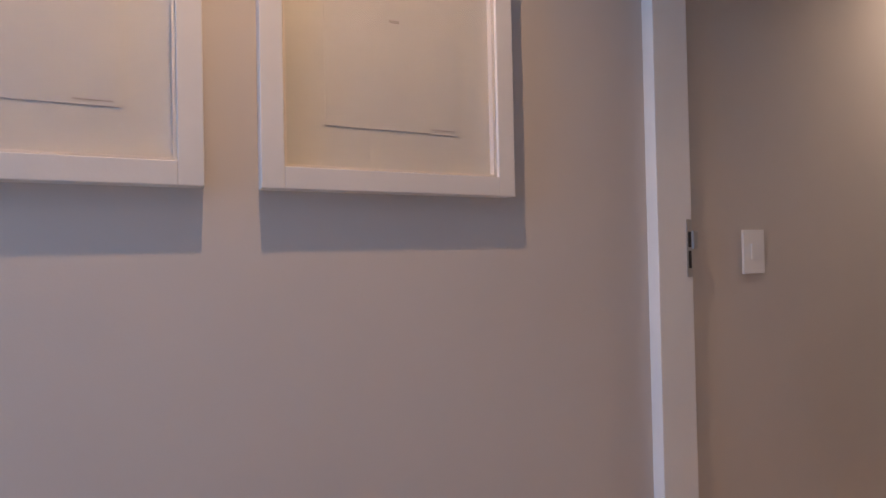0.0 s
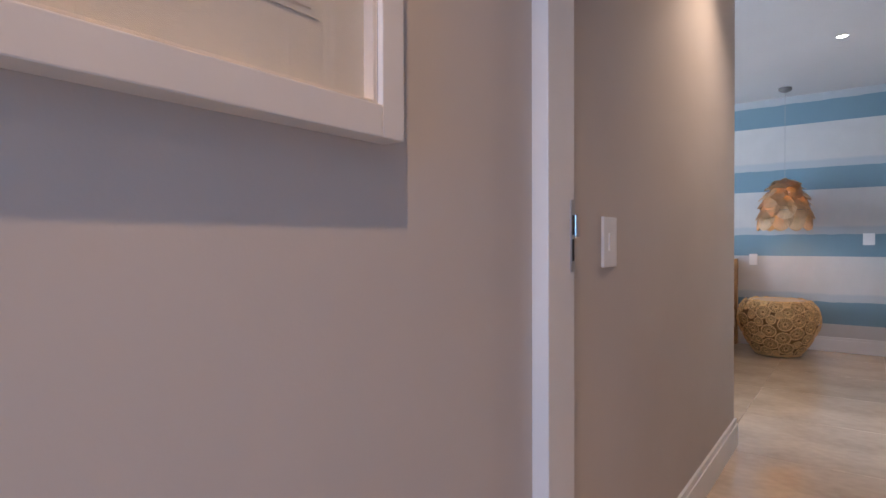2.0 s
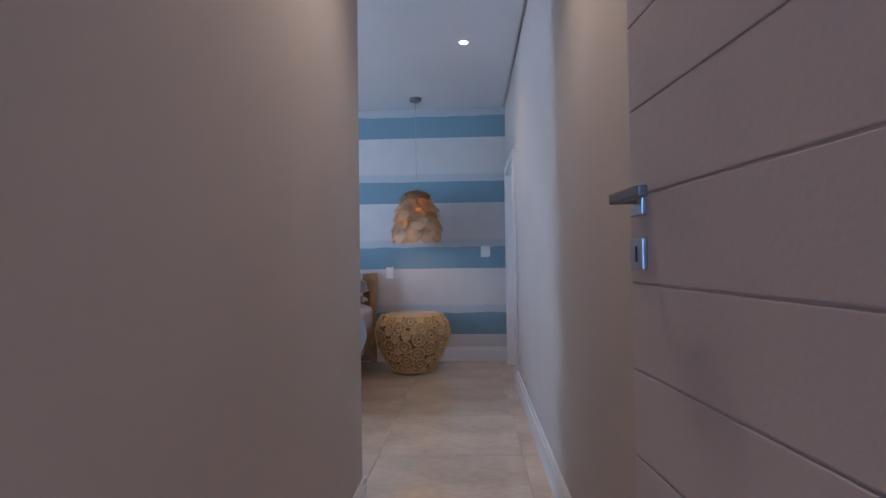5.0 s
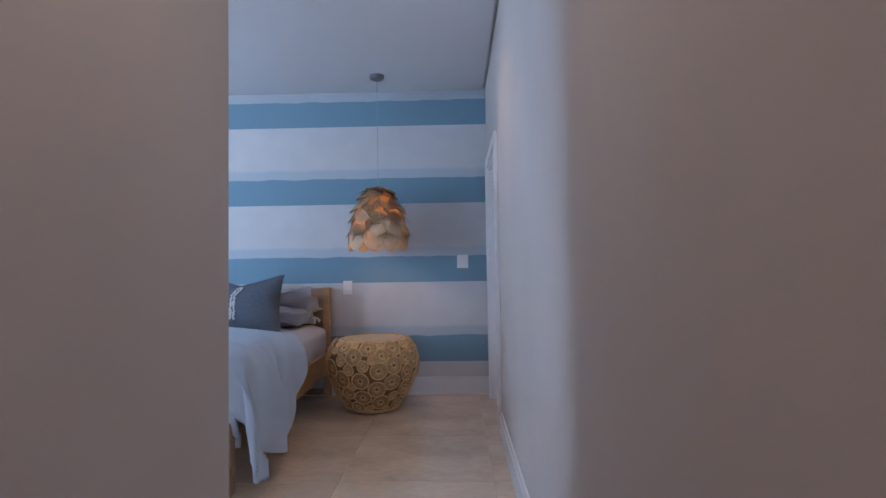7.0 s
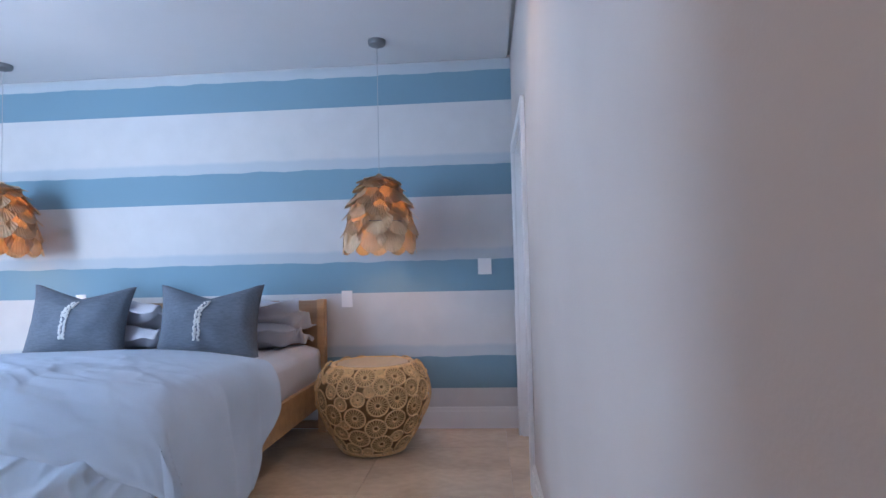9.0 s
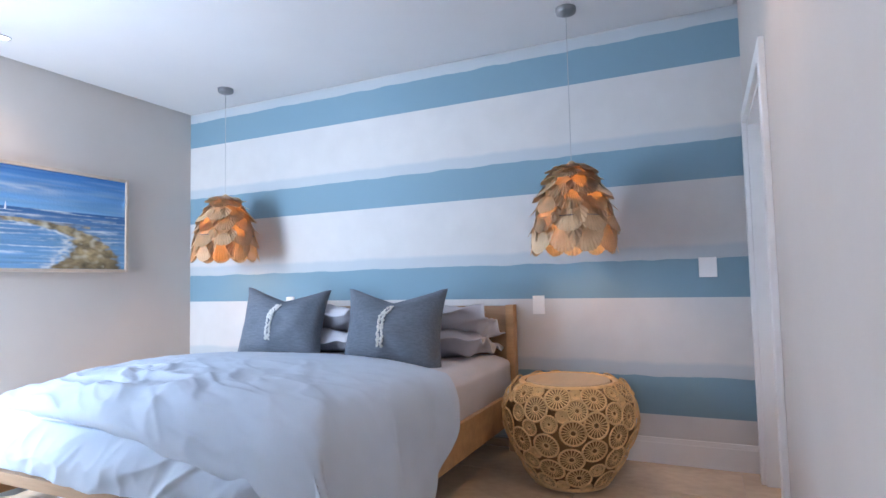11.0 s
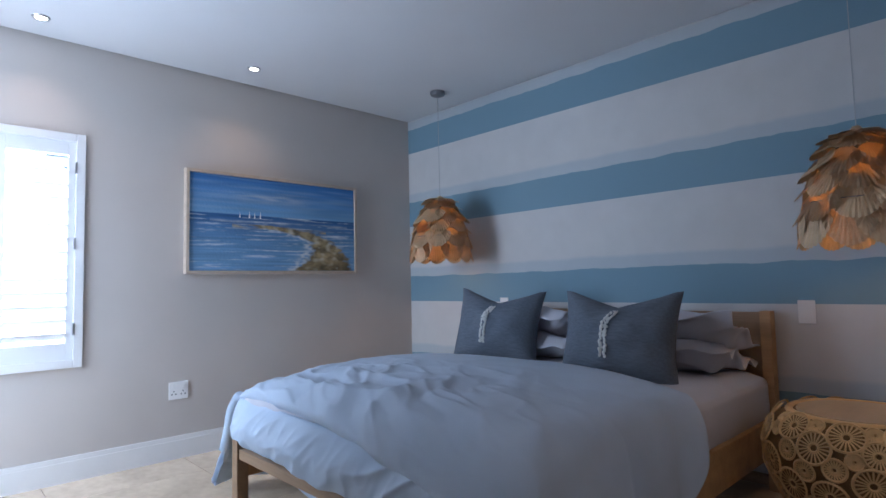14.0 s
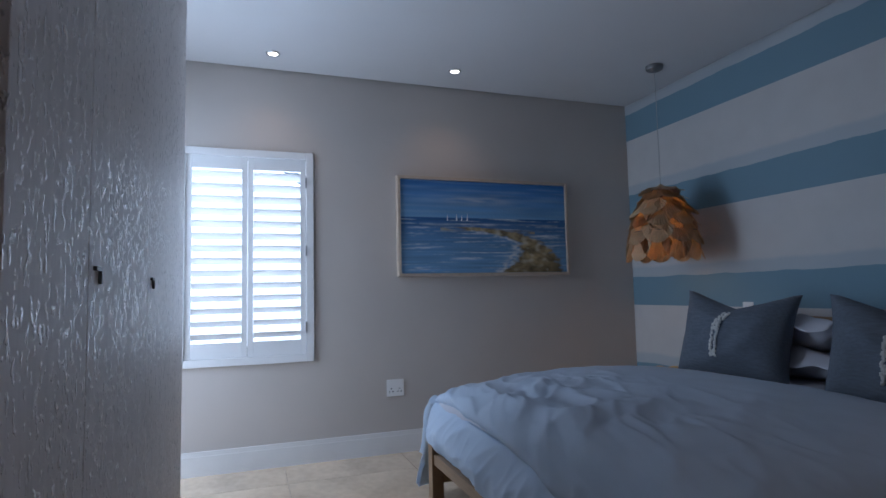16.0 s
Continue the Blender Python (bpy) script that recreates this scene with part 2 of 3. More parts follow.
def wall_x(x0, x1, y0, y1, z0, z1, holes=()):
    """A wall along y with openings (y0, y1, z0, z1), in one mesh."""
    bm, y = bmesh.new(), y0
    for a, b, c, d in sorted(holes):
        box(bm, x0, x1, y, a, z0, z1)
        if c > z0:
            box(bm, x0, x1, a, b, z0, c)
        if d < z1:
            box(bm, x0, x1, a, b, d, z1)
        y = b
    return box(bm, x0, x1, y, y1, z0, z1)

# ---- structure ----
ZT = 2.728
structure("wall_north", one_box(XW - 0.15, 0.15, 0, 0.15, -0.05, ZT), M_STRIPE, "white bedroom wall with wide hand-painted sea-blue stripes", "wall")
structure("wall_west", wall_x(XW - 0.15, XW, -4.15, 0, -0.05, ZT, [WIN]), M_WALL, "matt grey-beige bedroom wall with a shuttered window", "wall")
structure("wall_east", wall_x(0, 0.15, -5.865, 0, -0.05, ZT, [(-1.17, -0.2, -0.05, 1.95)]), M_WALL, "plain pale painted wall along passage and bedroom", "wall")
# The gap from x -4.42 to -3.42 only lets the added alcove light in.
bm = one_box(-3.42, -1.30, -4.15, -4.0, -0.05, ZT)
box(bm, XW, -4.42, -4.15, -4.0, -0.05, ZT)
box(bm, -4.42, -3.42, -4.15, -4.0, 2.25, ZT)
structure("wall_south", bm, M_WALL, "grey-beige wall behind the wardrobe with an unseen opening added for light", "wall")
bm = one_box(-1.30, XP, -4.15, YC, -0.05, ZT)
box(bm, -1.0, XP, YS, -4.15, -0.05, ZT)
structure("wall_passage", bm, M_WALL, "taupe passage wall with a light switch", "wall")
structure("wall_hall_west", one_box(-1.0, XP, -9.5, YS, -0.05, ZT), M_WALL, "taupe hall wall hung with framed prints", "wall")
bm = one_box(XP, 0.045, -6.0, YS, 2.12, ZT)
box(bm, 0.045, 1.6, -6.0, YS, -0.05, ZT)
structure("wall_hall_north", bm, M_WALL, "taupe hall wall beside the bedroom door", "wall")
structure("wall_hall_east", one_box(1.6, 1.75, -9.65, -5.865, -0.05, ZT), M_WALL, "plain taupe hall wall", "wall")
bm = bmesh.new()
for a in ((-1.0, -0.82, -0.05, ZT), (0.32, 1.6, -0.05, ZT), (-0.82, 0.32, -0.05, 0.6), (-0.82, 0.32, 2.4, ZT)):
    box(bm, a[0], a[1], -9.65, -9.5, a[2], a[3])
structure("wall_hall_south", bm, M_WALL, "plain taupe hall wall with a window opening", "wall")

bm = one_box(XW + 0.025, -0.025, -4.0, -0.02, H, H + 0.02)
structure("ceiling", bm, M_CEIL, "flat white bedroom ceiling with a recessed shadow gap", "ceiling")
structure("ceiling_passage", one_box(XP + 0.02, -0.025, -5.86, -4.0, H, H + 0.02), M_CEIL, "flat white passage ceiling", "ceiling")
structure("ceiling_hall", one_box(XP, 1.6, -9.5, -6.0, H, H + 0.02), M_CEIL, "flat white hall ceiling", "ceiling")
structure("roof_slab", one_box(XW - 0.15, 1.75, -9.65, 0.15, ZT, ZT + 0.2), M_GAP, "dark slab above the ceiling gap", "slab")


def skirting(name, x0, x1, y0, y1, nx, ny, h=0.15):
    """Stepped skirting whose front looks along (nx, ny)."""
    bm = box(bmesh.new(), x0, x1, y0, y1, 0, h - 0.028)
    d = 0.006
    box(bm, x0 + (d if nx < 0 else 0), x1 - (d if nx > 0 else 0), y0 + (d if ny < 0 else 0), y1 - (d if ny > 0 else 0), h - 0.028, h)
    structure(name, bm, M_TRIM, "white stepped wooden skirting board", "skirting board")


skirting("baseboard", XW, 0, -0.018, 0, 0, -1)
skirting("baseboard", XW, XW + 0.018, -4.0, -0.018, 1, 0)
skirting("baseboard", -0.018, 0, -5.86, -1.255, -1, 0)
skirting("baseboard", XP, XP + 0.018, YS, YC + 0.018, 1, 0)
skirting("baseboard", -1.30, XP, YC, YC + 0.018, 0, 1)
skirting("baseboard", XP, XP + 0.018, -9.5, -6.06, 1, 0)

# door frame between hall and passage
door_frame = thing("door_frame", "white painted wooden door frame with steel strike plate", "door frame", kind="structure")
part("jamb", one_box(XP, -0.82, -6.0, YS, 0, 2.12, bevel=0.003), M_TRIM, door_frame)
part("jamb", one_box(0.022, 0.045, -6.0, YS, 0, 2.12, bevel=0.003), M_TRIM, door_frame)
part("head", one_box(-0.82, 0.022, -6.0, YS, 2.08, 2.12), M_TRIM, door_frame)
strike = part("strike_plate", one_box(-0.8205, -0.8175, -5.888, -5.868, 1.08, 1.245), M_STEEL, door_frame, "steel strike plate with two keeper slots")
part("keeper_slot", one_box(-0.8176, -0.8168, -5.884, -5.873, 1.165, 1.21), M_DARK, strike)
part("keeper_slot", one_box(-0.8176, -0.8168, -5.884, -5.873, 1.105, 1.155), M_DARK, strike)
part("keeper_lip", one_box(-0.822, -0.815, -5.868, -5.846, 1.16, 1.212, bevel=0.002), M_STEEL, strike)

# open plank door leaf, standing nearly along the passage wall
leaf = thing("door_1", "open mauve-grey painted door of horizontal boards with steel handle", "door",
             pose(-0.002, YS + 0.006, 0.008, 0, 0, 94.9), kind="structure")
LW = 0.86
z, boards = 0.0, [0.0]
while z < 2.05:
    z = min(z + 0.148, 2.06)
    boards.append(z)
part("core", one_box(0, LW, -0.0185, 0.0185, 0, 2.06), M_DOOR, leaf)
for a, b in zip(boards, boards[1:]):
    part("board", one_box(0.002, LW - 0.002, 0.017, 0.022, a + 0.002, b - 0.002, bevel=0.002), M_DOOR, leaf)
    part("board", one_box(0.002, LW - 0.002, -0.022, -0.017, a + 0.002, b - 0.002, bevel=0.002), M_DOOR, leaf)
for s in (1, -1):
    y0 = 0.022 * s
    hd = part("door_handle", box(bmesh.new(), LW - 0.075, LW - 0.023, *sorted((y0, y0 + 0.009 * s)), 1.15, 1.202, bevel=0.002), M_STEEL, leaf, "square steel rose with straight lever")
    lv = bmesh.new()
    disc(lv, 0.009, 0.009, 0, 0.045, Matrix.Translation((LW - 0.049, y0, 1.178)) @ Euler((radians(-90 * s), 0, 0)).to_matrix().to_4x4(), 16)
    box(lv, LW - 0.17, LW - 0.04, *sorted((y0 + 0.036 * s, y0 + 0.052 * s)), 1.169, 1.187, bevel=0.004)
    part("lever", lv, M_GREYMETAL, hd)
    kp = part("key_plate", box(bmesh.new(), LW - 0.075, LW - 0.023, *sorted((y0, y0 + 0.009 * s)), 1.06, 1.112, bevel=0.002), M_STEEL, leaf)
    part("keyhole", box(bmesh.new(), LW - 0.053, LW - 0.045, *sorted((y0 + 0.008 * s, y0 + 0.0098 * s)), 1.073, 1.099), M_DARK, kp)

# side door near the striped wall
side = thing("door_2", "white cased doorway with a closed cream door", "door", kind="structure")
part("casing", one_box(-0.022, 0.0, -1.25, -1.17, 0, 2.02, bevel=0.004), M_TRIM, side)
part("casing", one_box(-0.022, 0.0, -0.2, -0.12, 0, 2.02, bevel=0.004), M_TRIM, side)
part("casing", one_box(-0.022, 0.0, -1.17, -0.2, 1.95, 2.02, bevel=0.004), M_TRIM, side)
part("lining", one_box(0.0, 0.15, -1.17, -1.15, 0, 1.95), M_TRIM, side)
part("lining", one_box(0.0, 0.15, -0.22, -0.2, 0, 1.95), M_TRIM, side)
part("lining", one_box(0.0, 0.15, -1.15, -0.22, 1.93, 1.95), M_TRIM, side)
part("leaf", one_box(0.09, 0.13, -1.149, -0.221, 0.008, 1.928, bevel=0.003), M_TRIM, side)


# ---- window with shutters ----
win = thing("window_1", "white plantation shutters with tilted louvres over a bright window", "window", kind="structure")
y0, y1, z0, z1 = WIN
FW = 0.05
for nm, b in (("frame", (y0, y0 + FW, z0, z1)), ("frame", (y1 - FW, y1, z0, z1)), ("frame", (y0 + FW, y1 - FW, z1 - FW, z1)), ("frame", (y0 + FW, y1 - FW, z0, z0 + FW))):
    part(nm, one_box(XW - 0.05, XW + 0.022, *b, bevel=0.004), M_SHUTTER, win)
ym = (y0 + y1) / 2
for a, b in ((y0 + FW + 0.002, ym - 0.001), (ym + 0.001, y1 - FW - 0.002)):
    pn = part("shutter_panel", bmesh.new(), M_SHUTTER, win)
    x0, x1 = XW - 0.03, XW + 0.004
    for c in ((a, a + 0.036, z0 + FW, z1 - FW), (b - 0.036, b, z0 + FW, z1 - FW)):
        part("stile", one_box(x0, x1, *c, bevel=0.003), M_SHUTTER, pn)
    part("rail", one_box(x0, x1, a + 0.036, b - 0.036, z0 + FW, z0 + FW + 0.1, bevel=0.003), M_SHUTTER, pn)
    part("rail", one_box(x0, x1, a + 0.036, b - 0.036, z1 - FW - 0.085, z1 - FW, bevel=0.003), M_SHUTTER, pn)
    n = 14
    lo, hi = z0 + FW + 0.1, z1 - FW - 0.085
    pitch = (hi - lo) / n
    lb = bmesh.new()
    lathe(lb, [(0.001, -1), (1, -1), (1, 1), (0.001, 1)], 14, False, False)
    bmesh.ops.scale(lb, vec=(0.044, 0.006, (b - a - 0.074) / 2), verts=lb.verts)
    bmesh.ops.rotate(lb, cent=(0, 0, 0), matrix=Matrix.Rotation(radians(90), 3, 'X'), verts=lb.verts)
    lm = mesh_of("louvre", lb, M_SHUTTER)
    for i in range(n):
        lv = new("louvre", lm)
        lv.parent = pn
        lv.matrix_local = pose(XW - 0.014, (a + b) / 2, lo + pitch * (i + 0.5), 0, -28, 0)
for zz in (z0 + 0.2, z1 - 0.25, (z0 + z1) / 2):
    part("hinge", one_box(XW + 0.004, XW + 0.026, y1 - FW - 0.006, y1 - FW + 0.004, zz, zz + 0.07), M_STEEL, win)
pane = part("pane", one_box(XW - 0.125, XW - 0.119, y0 + 0.04, y1 - 0.04, z0 + 0.04, z1 - 0.04), M_GLASS, win)
pane.visible_shadow = False
for b in ((y0, y0 + 0.04, z0, z1), (y1 - 0.04, y1, z0, z1), (y0 + 0.04, y1 - 0.04, z0, z0 + 0.04), (y0 + 0.04, y1 - 0.04, z1 - 0.04, z1)):
    part("sash", one_box(XW - 0.14, XW - 0.1, *b), M_SHUTTER, win)

# ---- outdoors ----
structure("ground", one_box(-300, 300, -300, 300, -0.3, -0.14), M_GRASS, "green lawn outside the window", "ground")
structure("pavement", one_box(-11, XW - 0.15, -9, 3, -0.14, -0.1), M_PAVE, "pale stone terrace outside the window", "pavement")
fence = thing("garden_fence", "white slatted garden fence beyond the terrace", "fence", pose(-11.5, -3, -0.14))
pm = mesh_of("slat", one_box(-0.015, 0.015, -0.05, 0.05, 0.05, 1.5, bevel=0.004), M_FENCE)
for i in range(24):
    s = new("slat", pm)
    s.parent, s.location = fence, (0, -3 + i * 0.26, 0)
for z in (0.35, 1.25):
    part("rail", one_box(-0.05, -0.015, -3.2, 3.2, z, z + 0.08), M_FENCE, fence)
for y in (-3.1, 0, 3.1):
    part("post", one_box(-0.12, -0.05, y - 0.04, y + 0.04, 0, 1.6), M_FENCE, fence)
rnd = random.Random(4)
for k, (sx, sy, sh) in enumerate(((-13.2, -5.2, 2.3), (-13.6, -3.4, 2.0), (-13.1, -1.6, 2.5), (-13.5, 0.2, 2.1))):
    sh_ob = thing("shrub", "leafy green garden shrub behind the fence", "shrub", pose(sx, sy, -0.14), group="shrubs behind the fence")
    tb = bmesh.new()
    for j in range(5):
        a = j * 1.257 + k
        m = Matrix.Translation((0.06 * math.cos(a), 0.06 * math.sin(a), 0)) @ Euler((0.35 * math.sin(a), 0.35 * math.cos(a), 0)).to_matrix().to_4x4()
        disc(tb, 0.035, 0.012, 0, sh * 0.7, m, 7)
    part("trunk", tb, M_OAK, sh_ob)
    vs, fs = [], []
    for j in range(1500):
        d = Vector((rnd.gauss(0, 1), rnd.gauss(0, 1), rnd.gauss(0, 1))).normalized() * (rnd.random() ** 0.4)
        c = Vector((d.x * 0.85, d.y * 0.95, sh * 0.58 + d.z * sh * 0.42))
        u = Vector((rnd.gauss(0, 1), rnd.gauss(0, 1), rnd.gauss(0, 1))).normalized() * 0.09
        w = u.orthogonal().normalized() * 0.04
        i = len(vs)
        vs += [c - u, c + w, c + u, c - w]
        fs.append((i, i + 1, i + 2, i + 3))
    me = bpy.data.meshes.new("crown")
    me.from_pydata(vs, [], fs)
    me.materials.append(M_HEDGE)
    new("crown", me).parent = sh_ob


# ---- bed ----
BX0, BX1, BY0, BY1 = -3.23, -1.40, -2.26, -0.03
bed = thing("bed", "oak double bed frame with low legs and panel headboard", "bed", pose(0, 0, 0))
hbd = part("headboard", one_box(BX0 + 0.05, BX1 - 0.055, -0.085, -0.045, 0.28, 0.945, bevel=0.004), M_HEAD, bed, "darker oak headboard panel")
for x in (BX0, BX1 - 0.055):
    part("headboard_post", one_box(x, x + 0.055, -0.105, -0.03, 0, 0.952, bevel=0.004), M_OAK, bed)
    part("side_rail", one_box(x + 0.008, x + 0.045, BY0 + 0.055, -0.105, 0.20, 0.385, bevel=0.004), M_OAK, bed)
    # Legs and foot rails take the darker oak to stand for their shade.
    part("leg", one_box(x, x + 0.06, BY0, BY0 + 0.06, 0, 0.385, bevel=0.004), M_HEAD, bed)
part("foot_rail", one_box(BX0 + 0.06, BX1 - 0.06, BY0 + 0.01, BY0 + 0.045, 0.295, 0.345, bevel=0.004), M_HEAD, bed)
part("floor_rail", one_box(BX0 + 0.06, BX1 - 0.06, BY0 + 0.01, BY0 + 0.05, 0.0, 0.042, bevel=0.003), M_HEAD, bed)
part("bottom_rail", one_box(BX0 + 0.05, BX1 - 0.055, -0.085, -0.045, 0.02, 0.07, bevel=0.003), M_HEAD, bed)
part("slat_base", one_box(BX0 + 0.05, BX1 - 0.05, BY0 + 0.05, -0.11, 0.31, 0.345), M_HEAD, bed)


def soft(v, s, a, seed):
    return a * noise.noise(Vector((v[0] * s + seed, v[1] * s, v[2] * s)))


mattress = thing("mattress", "deep mattress in a grey-white fitted sheet on the bed", "mattress", pose(0, 0, 0))
bm = one_box(BX0 + 0.05, BX1 - 0.045, BY0 + 0.06, -0.11, 0.346, 0.635)
bmesh.ops.subdivide_edges(bm, edges=bm.edges[:], cuts=24, use_grid_fill=True)
cx, cy = (BX0 + BX1) / 2, (BY0 - 0.05) / 2
for v in bm.verts:
    t = max(0, (v.co.z - 0.346) / 0.289)
    dx, dy = (v.co.x - cx) / ((BX1 - BX0 - 0.095) / 2), (v.co.y - cy) / ((-0.11 - BY0 - 0.06) / 2)
    e = max(abs(dx), abs(dy))
    if t > 0.75 and e > 0.94:
        v.co.z -= 0.04 * ((e - 0.94) / 0.06) ** 2 * (t - 0.75) / 0.25
    bulge = 0.02 * math.sin(math.pi * t)
    v.co.x += bulge * dx ** 7 + soft((v.co.x, v.co.y * 1.5, v.co.z * 3), 3, 0.012, 3)
    v.co.y += bulge * dy ** 7
    v.co.z += soft(v.co, 4, 0.008, 9)
part("cover", bm, M_SHEET, mattress, smooth=True)


def ridges(u, v, seed, along, across):
    """Sharp-crested creases that run along one slanting direction, 0 to 1."""
    p = Vector(((0.9 * u - 0.4 * v) * along + seed, (0.4 * u + 0.9 * v) * across + 0.9 * noise.noise(Vector((u * 2.2, v * 2.2, seed))), seed))
    return max(0.0, 1 - 2.1 * abs(noise.noise(p))) ** 2


def sheet_part(name, rows, material, parent, label, thickness):
    """A thick cloth part from rows of points."""
    bm = bmesh.new()
    grid = [[bm.verts.new(p) for p in row] for row in rows]
    for a, b in zip(grid, grid[1:]):
        for i in range(len(a) - 1):
            bm.faces.new((a[i], a[i + 1], b[i + 1], b[i]))
    ob = part(name, bm, material, parent, label, smooth=True)
    md = ob.modifiers.new("thickness", 'SOLIDIFY')
    md.thickness, md.offset = thickness, -1
    return ob


def bent(s, r, flare):
    """How far out and down a cloth lies s metres past a rounded edge."""
    q = r * math.pi / 2
    if s <= 0:
        return 0.0, 0.0
    if s < q:
        return r * math.sin(s / r), r * (1 - math.cos(s / r))
    return r + flare * (s - q), r + (s - q) * math.sqrt(1 - flare * flare)


DXC, DXH, DYF, DYH, DZ = (BX0 + BX1) / 2, 0.885, -2.13, -0.90, 0.685
duvet = thing("duvet", "rumpled pale blue-white duvet hanging over the bed", "duvet", pose(0, 0, 0))


def duvet_cover():
    """Top of the duvet: rolled over the foot, hanging down both sides, flared at the far corner."""
    rows, seed = [], 2.0
    us = np.linspace(-DXH - 0.72, DXH + 0.50, 260)
    for k in range(190):
        row = []
        for u in us:
            w = min(1.0, max(0.0, (u + DXH) / (2 * DXH)))
            roll = 0.15 + 0.23 * w ** 1.4 + 0.015 * noise.noise(Vector((u * 5, 0, 4)))
            f = k / 189
            head = DYH - 0.22 * max(0.0, u / DXH) ** 2 - 0.5 * max(0.0, u - DXH) * 0.8
            v = DYF - roll + (head - DYF + roll) * f
            side = abs(u) - DXH
            ox, dx_ = bent(side, 0.115, 0.10) if u > 0 else bent(side + 0.07, 0.20, 0.58)
            x = u if side <= 0 and ox == 0 else DXH + ox if u > 0 else -(DXH - 0.07 + ox)
            s = DYF - v
            oy, dy_ = bent(s, 0.135, 0.03)
            if s > roll - 0.07:
                oy -= 0.085 * ((s - roll + 0.07) / 0.07) ** 2
            y = DYF - oy if s > 0 else v
            down = max(dx_, dy_) + 0.30 * min(dx_, dy_)
            edge = min(1.0, down / 0.25)
            sw = min(1.0, max(0.0, side) / 0.25)
            near = min(1.0, max(0.08, (-v - 1.35) / 0.60)) * (1 - 0.75 * sw)
            fold = 0.030 * sw * math.sin(8.5 * v + 3 * noise.noise(Vector((u, v, seed)))) + 0.012 * sw * math.sin(21 * v + u * 4)
            dome = 0.065 * (1 - (abs(u) / (DXH + 0.35)) ** 2) * max(0.0, 1 - max(0.0, v + 0.9) * 0.8) * (1 - edge)
            calm = 1 - 0.55 * min(1.0, max(0.0, (u - 0.3) / 0.5))
            wr = 0.014 * noise.noise(Vector((u * 1.7, v * 1.7, seed)))
            wr += calm * near * (0.019 * ridges(u, v, 3.1, 2.2, 5.0) + 0.011 * ridges(u, v, 8.7, 4.5, 11.0) - 0.012 * ridges(u, v, 5.3, 3.0, 7.0))
            wr += 0.0018 * noise.noise(Vector((u * 11, v * 11, seed))) + 0.003 * calm * near * ridges(u, v, 1.4, 7, 15)
            hem = 1 + 0.07 * noise.noise(Vector((v * 2.4, 0.3, seed)))
            if u > 0:
                drop = min(1.0, max(0.0, (-v - 1.3) / 0.8)) * sw
                hem += drop * (0.22 + 0.10 * math.sin(9 * v))
                fold *= 1 + 0.5 * drop
            out = wr * edge
            if side > 0 and dx_ >= dy_:
                x += math.copysign(fold + 0.02 * edge + out, u)
            elif s > 0:
                y -= out + 0.010 * edge
            z = DZ - down * hem + dome + wr * (1 - 0.6 * edge) - 0.05 * max(0.0, (f - 0.55) / 0.45) ** 2
            z -= 0.075 * max(0.0, 1 - max(0.0, v - DYF) / 0.8) ** 2 * min(1.0, max(0.0, (0.3 - u) / (0.3 + DXH))) * (1 - 0.6 * sw)
            row.append((DXC + x, y, max(z, 0.07)))
        rows.append(row)
    return sheet_part("cover", rows, M_LINEN, duvet, "", 0.028)


def duvet_lower():
    """The quilted lower flap at the foot: plump, puckered towards its stitched hem."""
    rows = []
    us = np.linspace(-DXH - 0.03, DXH + 0.06, 220)
    for k in range(70):
        t, row = k / 69, []
        for u in us:
            w = (u + DXH) / (2 * DXH)
            n1, n2 = [noise.noise(Vector((u * a + 2.2 * t, t * b, a))) for a, b in ((4.5, 1.3), (12.0, 2.2))]
            pucker = 0.017 * max(0.0, 1 - 2.4 * abs(n1)) ** 1.5 + 0.007 * max(0.0, 1 - 2.4 * abs(n2)) ** 1.5
            plump = math.sin(math.pi * min(1.0, t / 0.86)) ** 0.7
            stitch = 0.010 * math.exp(-((t - 0.84) / 0.022) ** 2)
            y = -2.205 - 0.055 * plump - pucker * (0.3 + 0.7 * plump) + stitch + 0.010 * math.sin(7 * u)
            z = 0.58 - (0.295 + 0.07 * w + 0.014 * math.sin(5 * u + 1) + 0.006 * math.sin(17 * u)) * t - 0.02 * w * (1 - t)
            row.append((DXC + u, y, z))
        rows.append(row)
    return sheet_part("lower_flap", rows[::-1], M_LINEN, duvet, "plump quilted lower flap with a stitched hem", 0.02)


duvet_cover()
duvet_lower()


